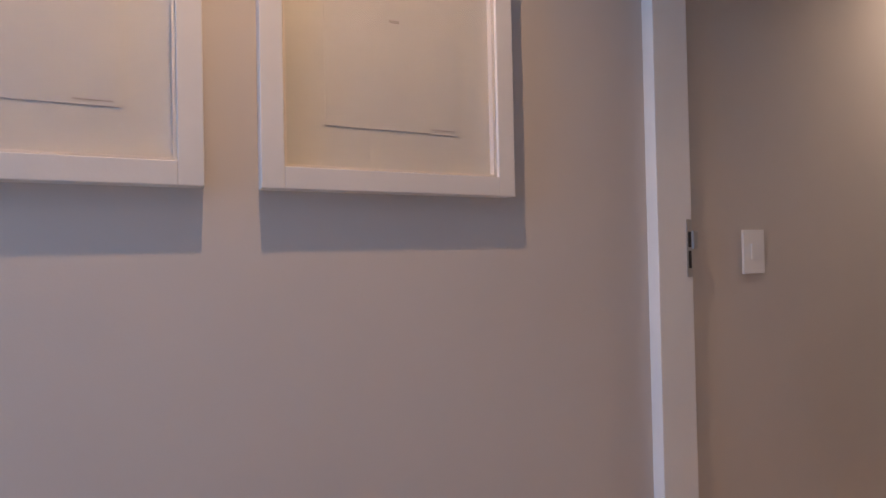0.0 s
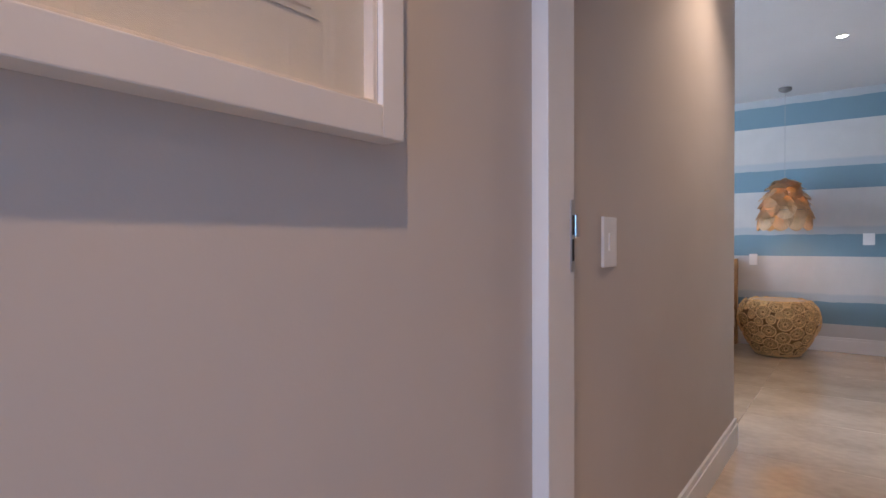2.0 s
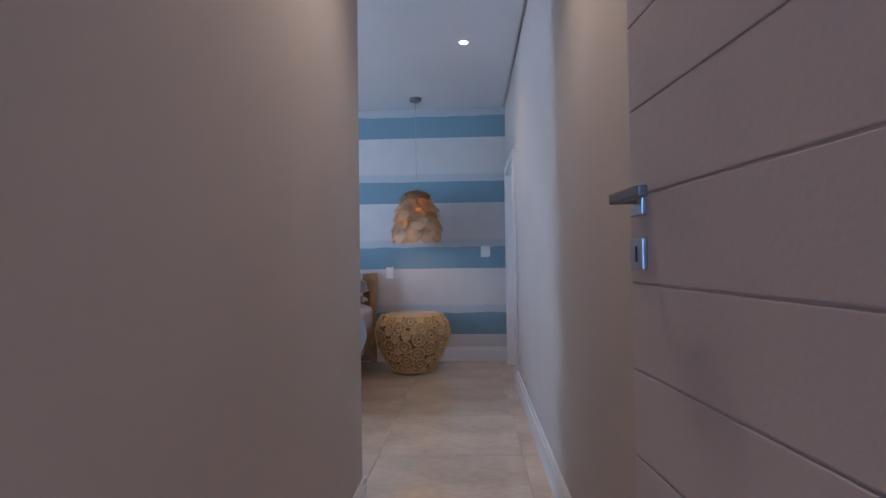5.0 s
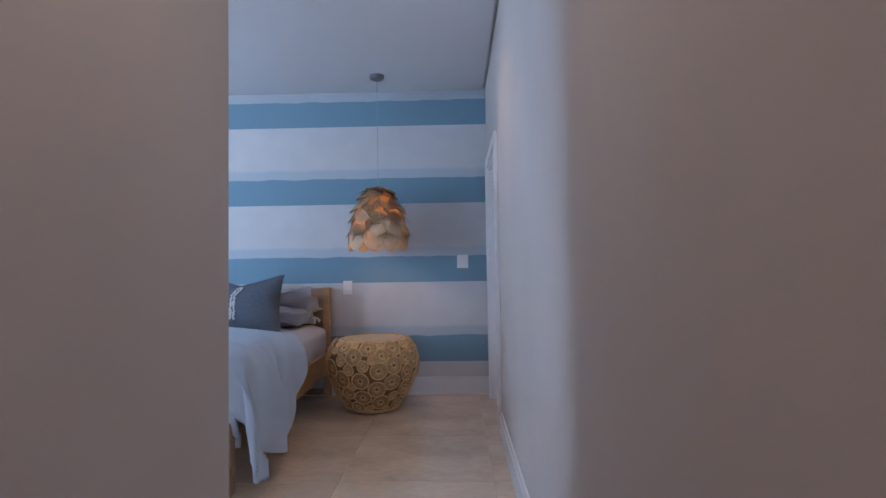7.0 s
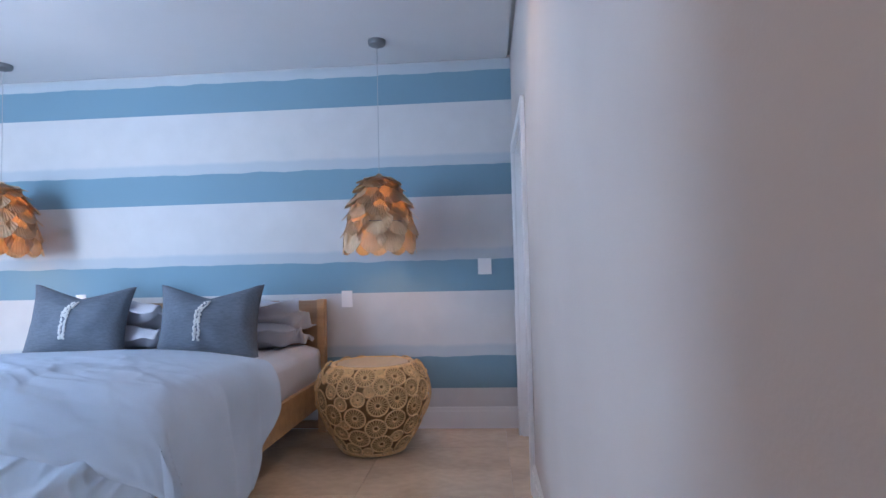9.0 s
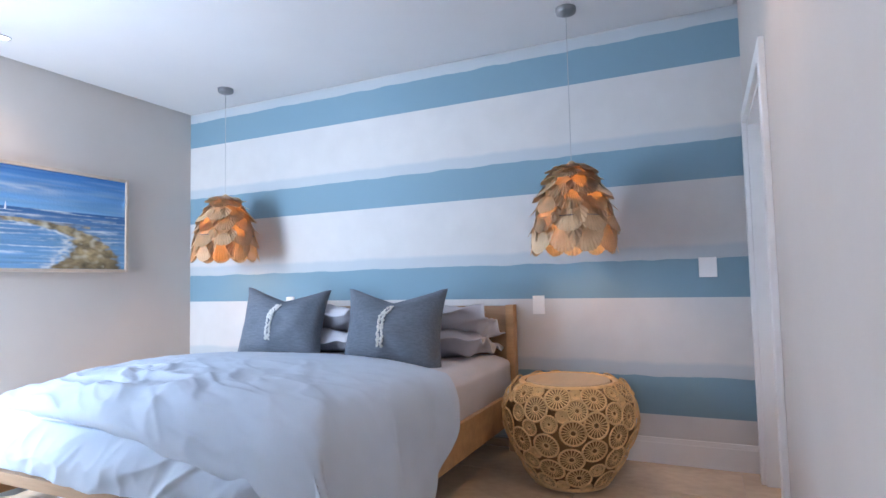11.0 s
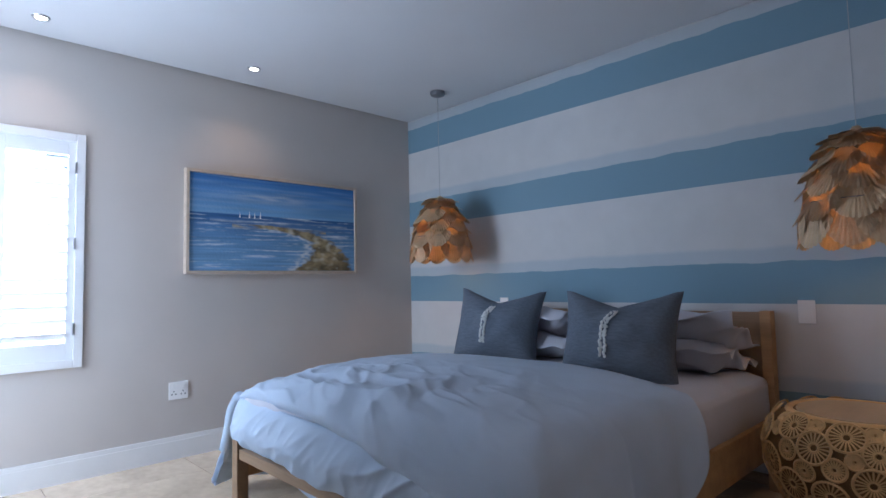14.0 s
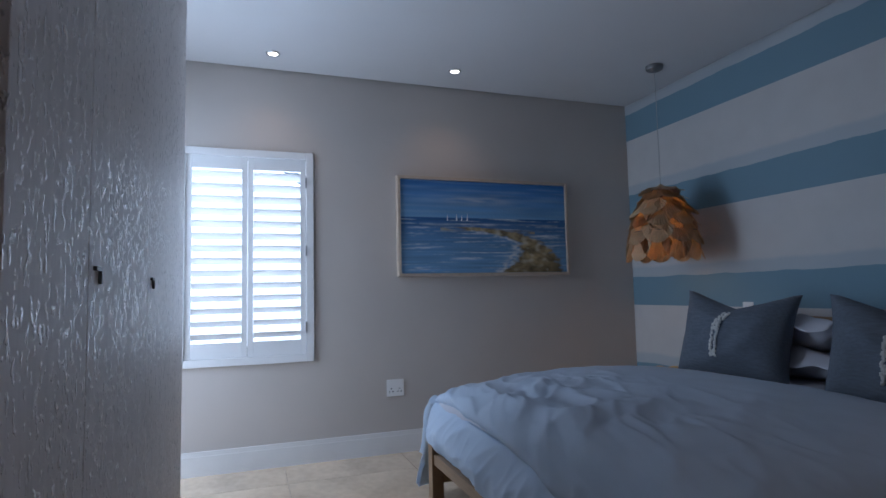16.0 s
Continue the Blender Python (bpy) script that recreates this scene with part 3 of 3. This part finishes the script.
def pillow_mesh(w, h, d, flange, pinch, seed, name, material, edge_wave=0.0, chop=0.0):
    """A stuffed pillow in the xz plane, its corners drawn out; flange is a flat border."""
    N, bm = 34, bmesh.new()
    sides = []
    for s in (1, -1):
        g = []
        for i in range(N + 1):
            row = []
            for j in range(N + 1):
                a, b = 2 * i / N - 1, 2 * j / N - 1
                fx, fz = flange / w * 2, flange / h * 2
                qa, qb = min(1, abs(a) / (1 - fx)), min(1, abs(b) / (1 - fz))
                t = (max(0, 1 - qa ** 2.6) * max(0, 1 - qb ** 2.6)) ** 0.55
                x = a * w / 2 * (1 - pinch * (1 - b * b))
                z = b * h / 2 * (1 - pinch * (1 - a * a)) - chop * max(0, 1 - abs(a) * 1.15) * max(0, b) ** 1.5
                y = s * (d / 2 * t + 0.003)
                y += (1 - t) * edge_wave * noise.noise(Vector((a * 2.2 + seed, b * 2.2, seed)))
                y += s * t * 0.02 * noise.noise(Vector((a * 3 + seed, b * 3, s)))
                row.append(bm.verts.new((x, y, z)))
            g.append(row)
        sides.append(g)
        for i in range(N):
            for j in range(N):
                q = (g[i][j], g[i + 1][j], g[i + 1][j + 1], g[i][j + 1])
                bm.faces.new(q if s < 0 else q[::-1])
    F, B = sides
    rim = [(i, 0) for i in range(N)] + [(N, j) for j in range(N)] + [(i, N) for i in range(N, 0, -1)] + [(0, j) for j in range(N, 0, -1)]
    for p, q in zip(rim, rim[1:] + rim[:1]):
        bm.faces.new((F[p[0]][p[1]], F[q[0]][q[1]], B[q[0]][q[1]], B[p[0]][p[1]]))
    return mesh_of(name, bm, material, True)


def pillow(m, seed):
    ob = thing("pillow", "pale grey oxford pillow with a flat border", "pillow", m, group="stacked pillows")
    c = new("case", pillow_mesh(0.72, 0.46, 0.17, 0.045, 0.04, seed, "case", M_SHEET, 0.11))
    c.parent = ob


for i, x in enumerate((-2.78, -1.83)):
    pillow(pose(x, -0.33, 0.715, 80, 0, 2), 1 + i)
    pillow(pose(x + 0.01, -0.30, 0.845, 66, 0, -3 + 4 * i), 5 + i)


def cushion(m, seed):
    ob = thing("cushion", "slate-blue woven square cushion with white beaded trim", "cushion", m, group="scatter cushions on the bed")
    c = new("cover", pillow_mesh(0.62, 0.50, 0.25, 0.0, 0.09, seed, "cover", M_CUSHION, 0.0, 0.075))
    c.parent = ob
    rr = random.Random(int(seed))
    tb = bmesh.new()
    for k in range(52):
        s = k / 51
        for off in (-0.011, 0.011):
            z = 0.105 - 0.23 * s
            arc = 0.05 * max(0, 0.25 - s) / 0.25
            bulge = 0.10 * (max(0, 1 - (abs(z) / 0.25) ** 2.6)) ** 0.55
            bmesh.ops.create_icosphere(tb, subdivisions=1, radius=0.0045 + 0.005 * rr.random(),
                                       matrix=Matrix.Translation((-0.04 + off + arc + 0.006 * rr.uniform(-1, 1), -bulge * 1.25 - 0.008, z)))
    part("bead_trim", tb, M_TASSEL, ob, "white looped cord trim")
    return ob


cushion(pose(-2.88, -0.62, 0.85, -16, 3, 14), 3)
cushion(pose(-1.92, -0.77, 0.84, -18, 1, 12), 8)


# ---- cane side tables ----
def ring_mesh(r):
    """A woven disc: outer ring, hub ring and spokes."""
    bm = bmesh.new()
    for R, t in ((r, 0.006), (r * 0.26, 0.005)):
        vs = [[bm.verts.new(((R + t * a) * math.cos(k * math.pi / 10), (R + t * a) * math.sin(k * math.pi / 10), t * b)) for a, b in ((-1, 0), (0, 1), (1, 0))] for k in range(20)]
        for p, q in zip(vs, vs[1:] + vs[:1]):
            for i in (0, 1):
                bm.faces.new((p[i], p[i + 1], q[i + 1], q[i]))
    for k in range(20):
        a = k * math.pi / 10
        c, s, w = math.cos(a), math.sin(a), 0.0027
        pts = [(r * 0.26, -w), (r, -w * 1.4), (r, w * 1.4), (r * 0.26, w)]
        bm.faces.new([bm.verts.new((p * c - q * s, p * s + q * c, 0.003)) for p, q in pts])
    return mesh_of("cane_disc", bm, M_CANE)


RINGS = [ring_mesh(r) for r in (0.064, 0.052, 0.041, 0.030)]
PROFILE = [(0.205, 0.02), (0.245, 0.08), (0.305, 0.18), (0.348, 0.28), (0.364, 0.37), (0.357, 0.44), (0.333, 0.50), (0.30, 0.535), (0.27, 0.548)]


def side_table(m):
    ob = thing("side_table", "round golden cane side table with woven disc pattern", "side table", m, group="side tables beside the bed")
    part("body", lathe(bmesh.new(), [(r - 0.012, z) for r, z in PROFILE], 48), M_CANEDARK, ob, "inner body coloured dark for the shade between discs", True)
    part("table_top", disc(bmesh.new(), 0.235, 0.225, 0.534, 0.556, None, 48), M_TABLETOP, ob, "smooth pale round wooden top")
    bs = bmesh.new()
    lathe(bs, [(0.19, 0.005), (0.208, 0.012), (0.208, 0.026), (0.19, 0.03)], 40)
    part("top_rim", lathe(bmesh.new(), [(0.235, 0.543), (0.245, 0.556), (0.262, 0.558), (0.272, 0.546)], 48, False, False), M_CANE, ob, "woven cane rim", True)
    part("base_ring", bs, M_CANE, ob)
    for k in range(4):
        a = k * math.pi / 2 + 0.4
        part("foot", disc(bmesh.new(), 0.014, 0.014, 0, 0.012, Matrix.Translation((0.17 * math.cos(a), 0.17 * math.sin(a), 0)), 12), M_DARK, ob)
    rr = random.Random(11)
    zs, rs = np.array([p[1] for p in PROFILE]), np.array([p[0] for p in PROFILE])
    seg = np.concatenate(([0], np.cumsum(np.hypot(np.diff(zs), np.diff(rs)))))
    placed = []
    for size, tries in ((0, 900), (1, 1200), (2, 1600), (3, 2600)):
        R = (0.064, 0.052, 0.041, 0.030)[size]
        for _ in range(tries):
            s, a = rr.uniform(R * 0.8, seg[-1] - R * 0.75), rr.uniform(0, 2 * math.pi)
            r, z = float(np.interp(s, seg, rs)), float(np.interp(s, seg, zs))
            p = Vector((r * math.cos(a), r * math.sin(a), z))
            if all((p - q).length > (R + S) * (0.93 if size < 3 else 0.88) for q, S in placed):
                placed.append((p, R))
                r2, z2 = float(np.interp(s + 0.01, seg, rs)), float(np.interp(s + 0.01, seg, zs))
                r1, z1 = float(np.interp(s - 0.01, seg, rs)), float(np.interp(s - 0.01, seg, zs))
                nrm = Vector(((z2 - z1) * math.cos(a), (z2 - z1) * math.sin(a), -(r2 - r1))).normalized()
                o = new("cane_disc", RINGS[size])
                o.parent = ob
                o.matrix_local = Matrix.Translation(p - nrm * 0.001) @ nrm.to_track_quat('Z', 'Y').to_matrix().to_4x4()
    return ob


table = side_table(pose(-0.965, -0.50, 0))
copy_thing(table, pose(-3.68, -0.46, 0, 0, 0, 130))


# ---- pendant lamps ----
def petal_mesh(w, h):
    """A fan-shaped leaf with radiating ribs, hung from its narrow top, fringed below."""
    bm, N, K = bmesh.new(), 26, 7
    g = []
    for k in range(K + 1):
        t, row = k / K, []
        for i in range(N + 1):
            a = 2 * i / N - 1
            ang = a * 1.22
            reach = h * t * (1 - 0.10 * abs(a) ** 3) + (0.006 * t ** 4 if i % 2 else 0.0)
            x = math.sin(ang) * reach * w / h * 0.50 + a * 0.016
            drop = reach * (0.12 + 0.88 * math.cos(ang))
            row.append(bm.verts.new((x, -0.022 * t * t + 2.4 * x * x + 0.0020 * t * (i % 2), -drop)))
        g.append(row)
    for p, q in zip(g, g[1:]):
        for i in range(N):
            bm.faces.new((p[i], p[i + 1], q[i + 1], q[i]))
    bmesh.ops.solidify(bm, geom=bm.faces[:], thickness=0.0025)
    return mesh_of("petal", bm, M_PETAL)


PETALS = [petal_mesh(w, h) for w, h in ((0.15, 0.147), (0.18, 0.185), (0.20, 0.205))]
ROWS = [(0.012, 0.545, 6, 62, 0), (0.055, 0.515, 8, 48, 0), (0.10, 0.462, 9, 38, 1), (0.138, 0.395, 9, 29, 1), (0.172, 0.315, 10, 20, 2), (0.215, 0.225, 11, 3, 2)]


def pendant(x, y, z, turn):
    ob = thing("pendant_lamp", "tan shell-petal pendant lamp glowing warmly inside", "pendant lamp", pose(x, y, z, 0, 0, turn), group="pendant lamps")
    rr = random.Random(int(turn) + 5)
    fr = bmesh.new()
    for r, zz in ((0.055, 0.512), (0.10, 0.459), (0.138, 0.392), (0.172, 0.312), (0.215, 0.222)):
        lathe(fr, [(r - 0.003, zz), (r, zz + 0.003), (r + 0.003, zz), (r, zz - 0.003), (r - 0.003, zz)], 28, False, False)
    part("frame", fr, M_GREYMETAL, ob)
    for row, (r, zz, n, tilt, size) in enumerate(ROWS):
        for k in range(n):
            a = 2 * math.pi * (k + 0.5 * (row % 2)) / n + rr.uniform(-0.05, 0.05)
            o = new("petal", PETALS[size])
            o.parent = ob
            o.matrix_local = Matrix.Rotation(a + math.pi / 2, 4, 'Z') @ Matrix.Translation((0, -r, zz)) @ Euler((radians(-tilt + rr.uniform(-4, 4)), radians(rr.uniform(-5, 5)), 0)).to_matrix().to_4x4()
    part("bulb", lathe(bmesh.new(), [(0.012, 0.36), (0.02, 0.33), (0.04, 0.28), (0.045, 0.25), (0.035, 0.215), (0.01, 0.20)], 18), M_BULB, ob, "lit warm bulb", True)
    part("lamp_holder", disc(bmesh.new(), 0.02, 0.02, 0.36, 0.50, None, 16), M_GREYMETAL, ob)
    part("cap", disc(bmesh.new(), 0.03, 0.014, 0.535, 0.556, None, 24), M_PETAL, ob)
    part("cord", disc(bmesh.new(), 0.0022, 0.0022, 0.52, H - z - 0.02, None, 8), M_CORD, ob)
    rose = bmesh.new()
    lathe(rose, [(0.02, H - z - 0.045), (0.055, H - z - 0.03), (0.06, H - z - 0.02), (0.06, H - z)], 28)
    part("ceiling_rose", rose, M_GREYMETAL, ob, "dull grey ceiling rose")


for i, (x, y, z) in enumerate(PENDANTS):
    pendant(x, y, z, 20 + 75 * i)


# ---- downlights ----
for i, (x, y, e) in enumerate(DOWNLIGHTS):
    dl = thing("downlight", "small round recessed ceiling downlight, switched on", "downlight", pose(x, y, H), group="recessed downlights")
    part("trim_ring", lathe(bmesh.new(), [(0.03, -0.002), (0.033, -0.006), (0.043, -0.006), (0.047, 0.0)], 28, False, False), M_STEEL, dl)
    part("lens", disc(bmesh.new(), 0.031, 0.031, -0.003, -0.001, None, 24), M_LED, dl)


# ---- switches and socket ----
def plate(name, label, category, m, w, h, rockers, holes=()):
    ob = thing(name, label, category, m)
    part("plate", one_box(-w / 2, w / 2, -0.009, 0, -h / 2, h / 2, bevel=0.0025), M_PLASTIC, ob)
    for cx, cz, rw, rh in rockers:
        part("rocker", one_box(cx - rw / 2, cx + rw / 2, -0.0125, -0.008, cz - rh / 2, cz + rh / 2, bevel=0.0015), M_PLASTIC, ob)
    for cx, cz in holes:
        part("socket_hole", one_box(cx - 0.004, cx + 0.004, -0.0097, -0.0085, cz - 0.004, cz + 0.004), M_DARK, ob)


plate("light_switch", "tall white plastic light switch on the passage wall", "light switch", pose(XP, -5.547, 1.148, 0, 0, 90), 0.100, 0.140, [(0.006, 0, 0.045, 0.048)])
plate("light_switch", "white plastic light switch on the blue stripe", "light switch", pose(-0.228, 0, 1.165), 0.098, 0.118, [(0, 0, 0.03, 0.03)])
plate("light_switch", "white bedside switch above the side table", "light switch", pose(-1.254, 0, 0.947), 0.080, 0.122, [(0, -0.012, 0.05, 0.03)])
plate("light_switch", "white bedside switch half hidden by cushions", "light switch", pose(-3.34, 0, 0.96), 0.080, 0.122, [(0, -0.012, 0.05, 0.03)])
plate("power_socket", "white double power socket low on the wall", "power socket", pose(XW, -2.10, 0.455, 0, 0, 90), 0.125, 0.118,
      [(-0.035, 0.03, 0.016, 0.024), (0.035, 0.03, 0.016, 0.024)], [(-0.03, -0.005), (-0.042, -0.025), (-0.018, -0.025), (0.03, -0.005), (0.018, -0.025), (0.042, -0.025)])


# ---- sea painting ----
def sea_colour(u, v):
    """Colour of the painted seascape at u across and v up, both 0 to 1."""
    def nz(a, b, s=0.0):
        return noise.noise(Vector((u * a + s, v * b, s)))

    def mixed(c, d, k):
        k = min(1.0, max(0.0, k))
        return c * (1 - k) + np.array(d) * k

    if v > 0.60:
        t = (v - 0.60) / 0.40
        c = np.array((0.17, 0.36, 0.60)) * (1 - t) + np.array((0.035, 0.17, 0.47)) * t
        c = c * (1 + 0.18 * nz(3, 22, 3))
        cloud = math.exp(-((u - 0.45) / 0.22) ** 2 - ((v - 0.79 - 0.03 * nz(7, 3, 2)) / 0.045) ** 2)
        c = mixed(c, (0.50, 0.56, 0.64), cloud * (0.55 + 0.8 * nz(9, 40, 1)))
        c = mixed(c, (0.34, 0.46, 0.60), 0.45 * max(0.0, nz(4, 34, 6) + 0.1))
        return np.clip(c, 0.004, 0.9)
    t = v / 0.60
    c = np.array((0.17, 0.34, 0.56)) * (1 - t ** 2) + np.array((0.02, 0.10, 0.28)) * t ** 2
    c = c * (1 + 0.30 * nz(4, 46, 5))
    c = mixed(c, (0.62, 0.68, 0.74), 1.5 * max(0.0, nz(4, 48, 7) + 0.35 * nz(26, 80, 2) - 0.16))
    # sand: a broad mound that bends up and thins into a long flat tongue
    left = float(np.interp(v, (0.0, 0.10, 0.22, 0.34, 0.42, 0.50), (0.60, 0.66, 0.71, 0.70, 0.56, 0.30))) + 0.03 * nz(9, 14, 1)
    right = float(np.interp(v, (0.0, 0.12, 0.26, 0.36, 0.44, 0.50), (0.97, 0.955, 0.90, 0.82, 0.70, 0.42))) + 0.025 * nz(9, 12, 6)
    inside = min(u - left, right - u) / 0.035
    sand = min(1.0, max(0.0, inside + 0.5 + 0.9 * nz(30, 30, 9))) if v < 0.50 else 0.0
    tongue = math.exp(-((v - 0.475 + 0.10 * max(0.0, u - 0.45)) / 0.020) ** 2) * (0.22 < u < 0.80) * (0.6 + 1.1 * nz(14, 30, 2))
    foam = math.exp(-((u - left + 0.03) / 0.035) ** 2) * (v < 0.46) * (0.5 + 1.2 * nz(34, 40, 8))
    foam += 0.8 * math.exp(-((v - 0.525) / 0.012) ** 2) * (0.1 < u < 0.95) * (0.4 + nz(11, 30, 4))
    c = mixed(c, (0.70, 0.72, 0.72), foam)
    light = 0.5 + 1.1 * nz(16, 14, 9) + 0.5 * nz(45, 40, 3)
    s = np.array((0.33, 0.25, 0.13)) * (0.55 + 0.7 * light)
    s = mixed(s, (0.62, 0.56, 0.42), 1.3 * max(0.0, nz(24, 20, 4) - 0.02) * (u < 0.88))
    s = mixed(s, (0.10, 0.075, 0.035), (0.5 - v / 0.30) * 0.9 + 0.6 * max(0.0, u - 0.84) * 6 * (v < 0.3))
    c = mixed(c, s, max(sand, tongue))
    return np.clip(c, 0.004, 0.9)


pic = thing("sea_painting", "framed seascape painting of a sandy spit and sailboats", "painting", pose(XW, -1.36, 1.621, 0, 0, 90))
PW, PH = 1.425, 0.745
for b in ((-PW / 2, -PW / 2 + 0.022, -PH / 2, PH / 2), (PW / 2 - 0.022, PW / 2, -PH / 2, PH / 2), (-PW / 2 + 0.022, PW / 2 - 0.022, -PH / 2, -PH / 2 + 0.022), (-PW / 2 + 0.022, PW / 2 - 0.022, PH / 2 - 0.022, PH / 2)):
    part("frame", one_box(b[0], b[1], -0.055, 0, b[2], b[3], bevel=0.002), M_LIMED, pic, "pale limed wood box frame")
part("backing", one_box(-PW / 2 + 0.022, PW / 2 - 0.022, -0.012, 0, -PH / 2 + 0.022, PH / 2 - 0.022), M_LIMED, pic)
cw, ch = PW - 0.048, PH - 0.048
bm, NX, NZ = bmesh.new(), 260, 140
g = [[bm.verts.new((cw * (i / NX - 0.5), -0.042 - 0.0012 * noise.noise(Vector((i * 0.35, j * 0.9, 0))), ch * (j / NZ - 0.5))) for i in range(NX + 1)] for j in range(NZ + 1)]
for a, b in zip(g, g[1:]):
    for i in range(NX):
        bm.faces.new((a[i], a[i + 1], b[i + 1], b[i]))
box(bm, -cw / 2, cw / 2, -0.0405, -0.012, -ch / 2, ch / 2)
M_SEA = mat("sea_canvas", (0.2, 0.3, 0.5), 0.55, bump=0.25, bump_scale=60)
canvas = part("canvas", bm, M_SEA, pic, "seascape in blues with a sandy spit", True)
col = canvas.data.color_attributes.new("paint", 'FLOAT_COLOR', 'POINT')
for v, c in zip(canvas.data.vertices, col.data):
    c.color = (*sea_colour(v.co.x / cw + 0.5, v.co.z / ch + 0.5), 1)
at = M_SEA.node_tree.nodes.new("ShaderNodeVertexColor")
at.layer_name = "paint"
M_SEA.node_tree.links.new(at.outputs[0], M_SEA.node_tree.nodes["Principled BSDF"].inputs["Base Color"])
for u, k in ((0.262, 0.8), (0.315, 1.0), (0.345, 0.85), (0.378, 1.0)):
    sb = bmesh.new()
    x, z = cw * (u - 0.5), ch * (0.565 - 0.5)
    p = [sb.verts.new((x + a * k, -0.0445, z + b * k)) for a, b in ((-0.006, 0), (0.009, 0), (0.004, 0.058))]
    sb.faces.new(p)
    part("sailboat", sb, M_PLASTIC, canvas, "tiny white painted sail")


# ---- framed prints in the hall ----
def framed_print(yc, w, h, zb):
    ob = thing("framed_print", "white box-framed print with cream mount and pale sheet", "framed print", pose(XP, yc, zb + h / 2, 0, 0, 90), group="framed prints in the hall")
    f, d = 0.045, 0.042
    bm = bmesh.new()
    for b in ((-w / 2 + f, -w / 2 + f + 0.007, -h / 2 + f, h / 2 - f), (w / 2 - f - 0.007, w / 2 - f, -h / 2 + f, h / 2 - f), (-w / 2 + f + 0.007, w / 2 - f - 0.007, -h / 2 + f, -h / 2 + f + 0.007)):
        box(bm, b[0], b[1], -0.030, -0.0121, b[2], b[3])
    part("inner_slip", bm, M_FRAMEW, ob, "thin white slip inside the frame")
    for b in ((-w / 2, -w / 2 + f, -h / 2, h / 2), (w / 2 - f, w / 2, -h / 2, h / 2), (-w / 2 + f, w / 2 - f, -h / 2, -h / 2 + f), (-w / 2 + f, w / 2 - f, h / 2 - f, h / 2)):
        part("frame", one_box(b[0], b[1], -d, 0, b[2], b[3], bevel=0.002), M_FRAMEW, ob)
    part("mount", one_box(-w / 2 + f, w / 2 - f, -0.012, 0, -h / 2 + f, h / 2 - f), M_PAPER, ob, "cream mount card")
    sw, s0, s1 = w * 0.27, -h / 2 + 0.14, h / 2 - 0.14
    sheet = part("sheet", one_box(-sw, sw, -0.0138, -0.0122, s0, s1, bevel=0.0006), M_SHEETP, ob, "pale embossed paper sheet")
    part("signature", one_box(sw - 0.075, sw - 0.012, -0.0144, -0.0139, s0 + 0.008, s0 + 0.011), M_INK, sheet)
    part("mark", one_box(-0.012, 0.012, -0.0144, -0.0139, s0 + 0.24, s0 + 0.247), M_INK, sheet)
    gl = part("glazing", one_box(-w / 2 + f, w / 2 - f, -0.033, -0.031, -h / 2 + f, h / 2 - f), M_GLASS, ob)
    gl.visible_shadow = False


framed_print(-6.763, 0.588, 0.80, 1.294)
framed_print(-7.453, 0.588, 0.80, 1.294)


# ---- wardrobe ----
wd = thing("wardrobe", "tall silver-streaked wardrobe with small dark pulls", "wardrobe", pose(0, 0, 0))
WY = -3.385
part("carcass", one_box(-3.33, -1.30, -4.0, WY - 0.022, 0.0, 2.56), M_TRIM, wd, "pale carcass and end panel")
edges = [-1.30, -1.69, -2.345, -3.0, -3.328]
for a, b in zip(edges, edges[1:]):
    dr = part("door", one_box(b + 0.002, a - 0.002, WY - 0.022, WY, 0.20, 2.54, bevel=0.002), M_SILVER, wd, "streaked silver door")
for x in (-1.74, -2.41):
    hd = bmesh.new()
    box(hd, x - 0.02, x + 0.02, WY, WY + 0.007, 1.185, 1.193)
    box(hd, x - 0.028, x - 0.02, WY, WY + 0.007, 1.16, 1.193)
    part("pull", hd, M_DARK, wd, "small dark angular pull")
part("plinth", one_box(-3.335, -1.30, WY - 0.022, WY + 0.006, 0.0, 0.19, bevel=0.003), M_TRIM, wd, "white plinth")
cr = bmesh.new()
box(cr, -3.35, -1.30, WY - 0.05, WY + 0.03, 2.56, 2.60)
box(cr, -3.34, -1.30, WY - 0.05, WY + 0.015, 2.60, H)
part("cornice", cr, M_TRIM, wd)


# ---- floor tiles ----
floor_slab = one_box(XW - 0.1, 0.1, -4.1, 0.1, -0.14, -0.004)
box(floor_slab, -0.95, 0.1, -5.9, -4.1, -0.14, -0.004)
box(floor_slab, -0.95, 1.7, -9.6, -5.9, -0.14, -0.004)
floor = structure("floor", floor_slab, M_GROUT, "large beige stone-look floor tiles with thin joints", "floor")
TS = 0.80
tile_mesh = mesh_of("tile", one_box(-TS / 2 + 0.0018, TS / 2 - 0.0018, -TS / 2 + 0.0018, TS / 2 - 0.0018, -0.006, 0.0, bevel=0.0008), M_TILE)
for i in range(9):
    for j in range(13):
        x, y = 1.56 - 0.12 - TS / 2 - i * TS + 0.05, -TS / 2 - 0.02 - j * TS + 0.35
        if (x + 0.4 < -0.95 and y + 0.4 < -4.1) or (x - 0.4 > 0.1 and y - 0.4 > -5.9) or x - 0.4 > 1.7 or y + 0.4 < -9.6 or x + 0.4 < XW or y - 0.4 > 0:
            continue
        t = new("tile", tile_mesh)
        t.parent = floor
        t.location = (x, y, 0)
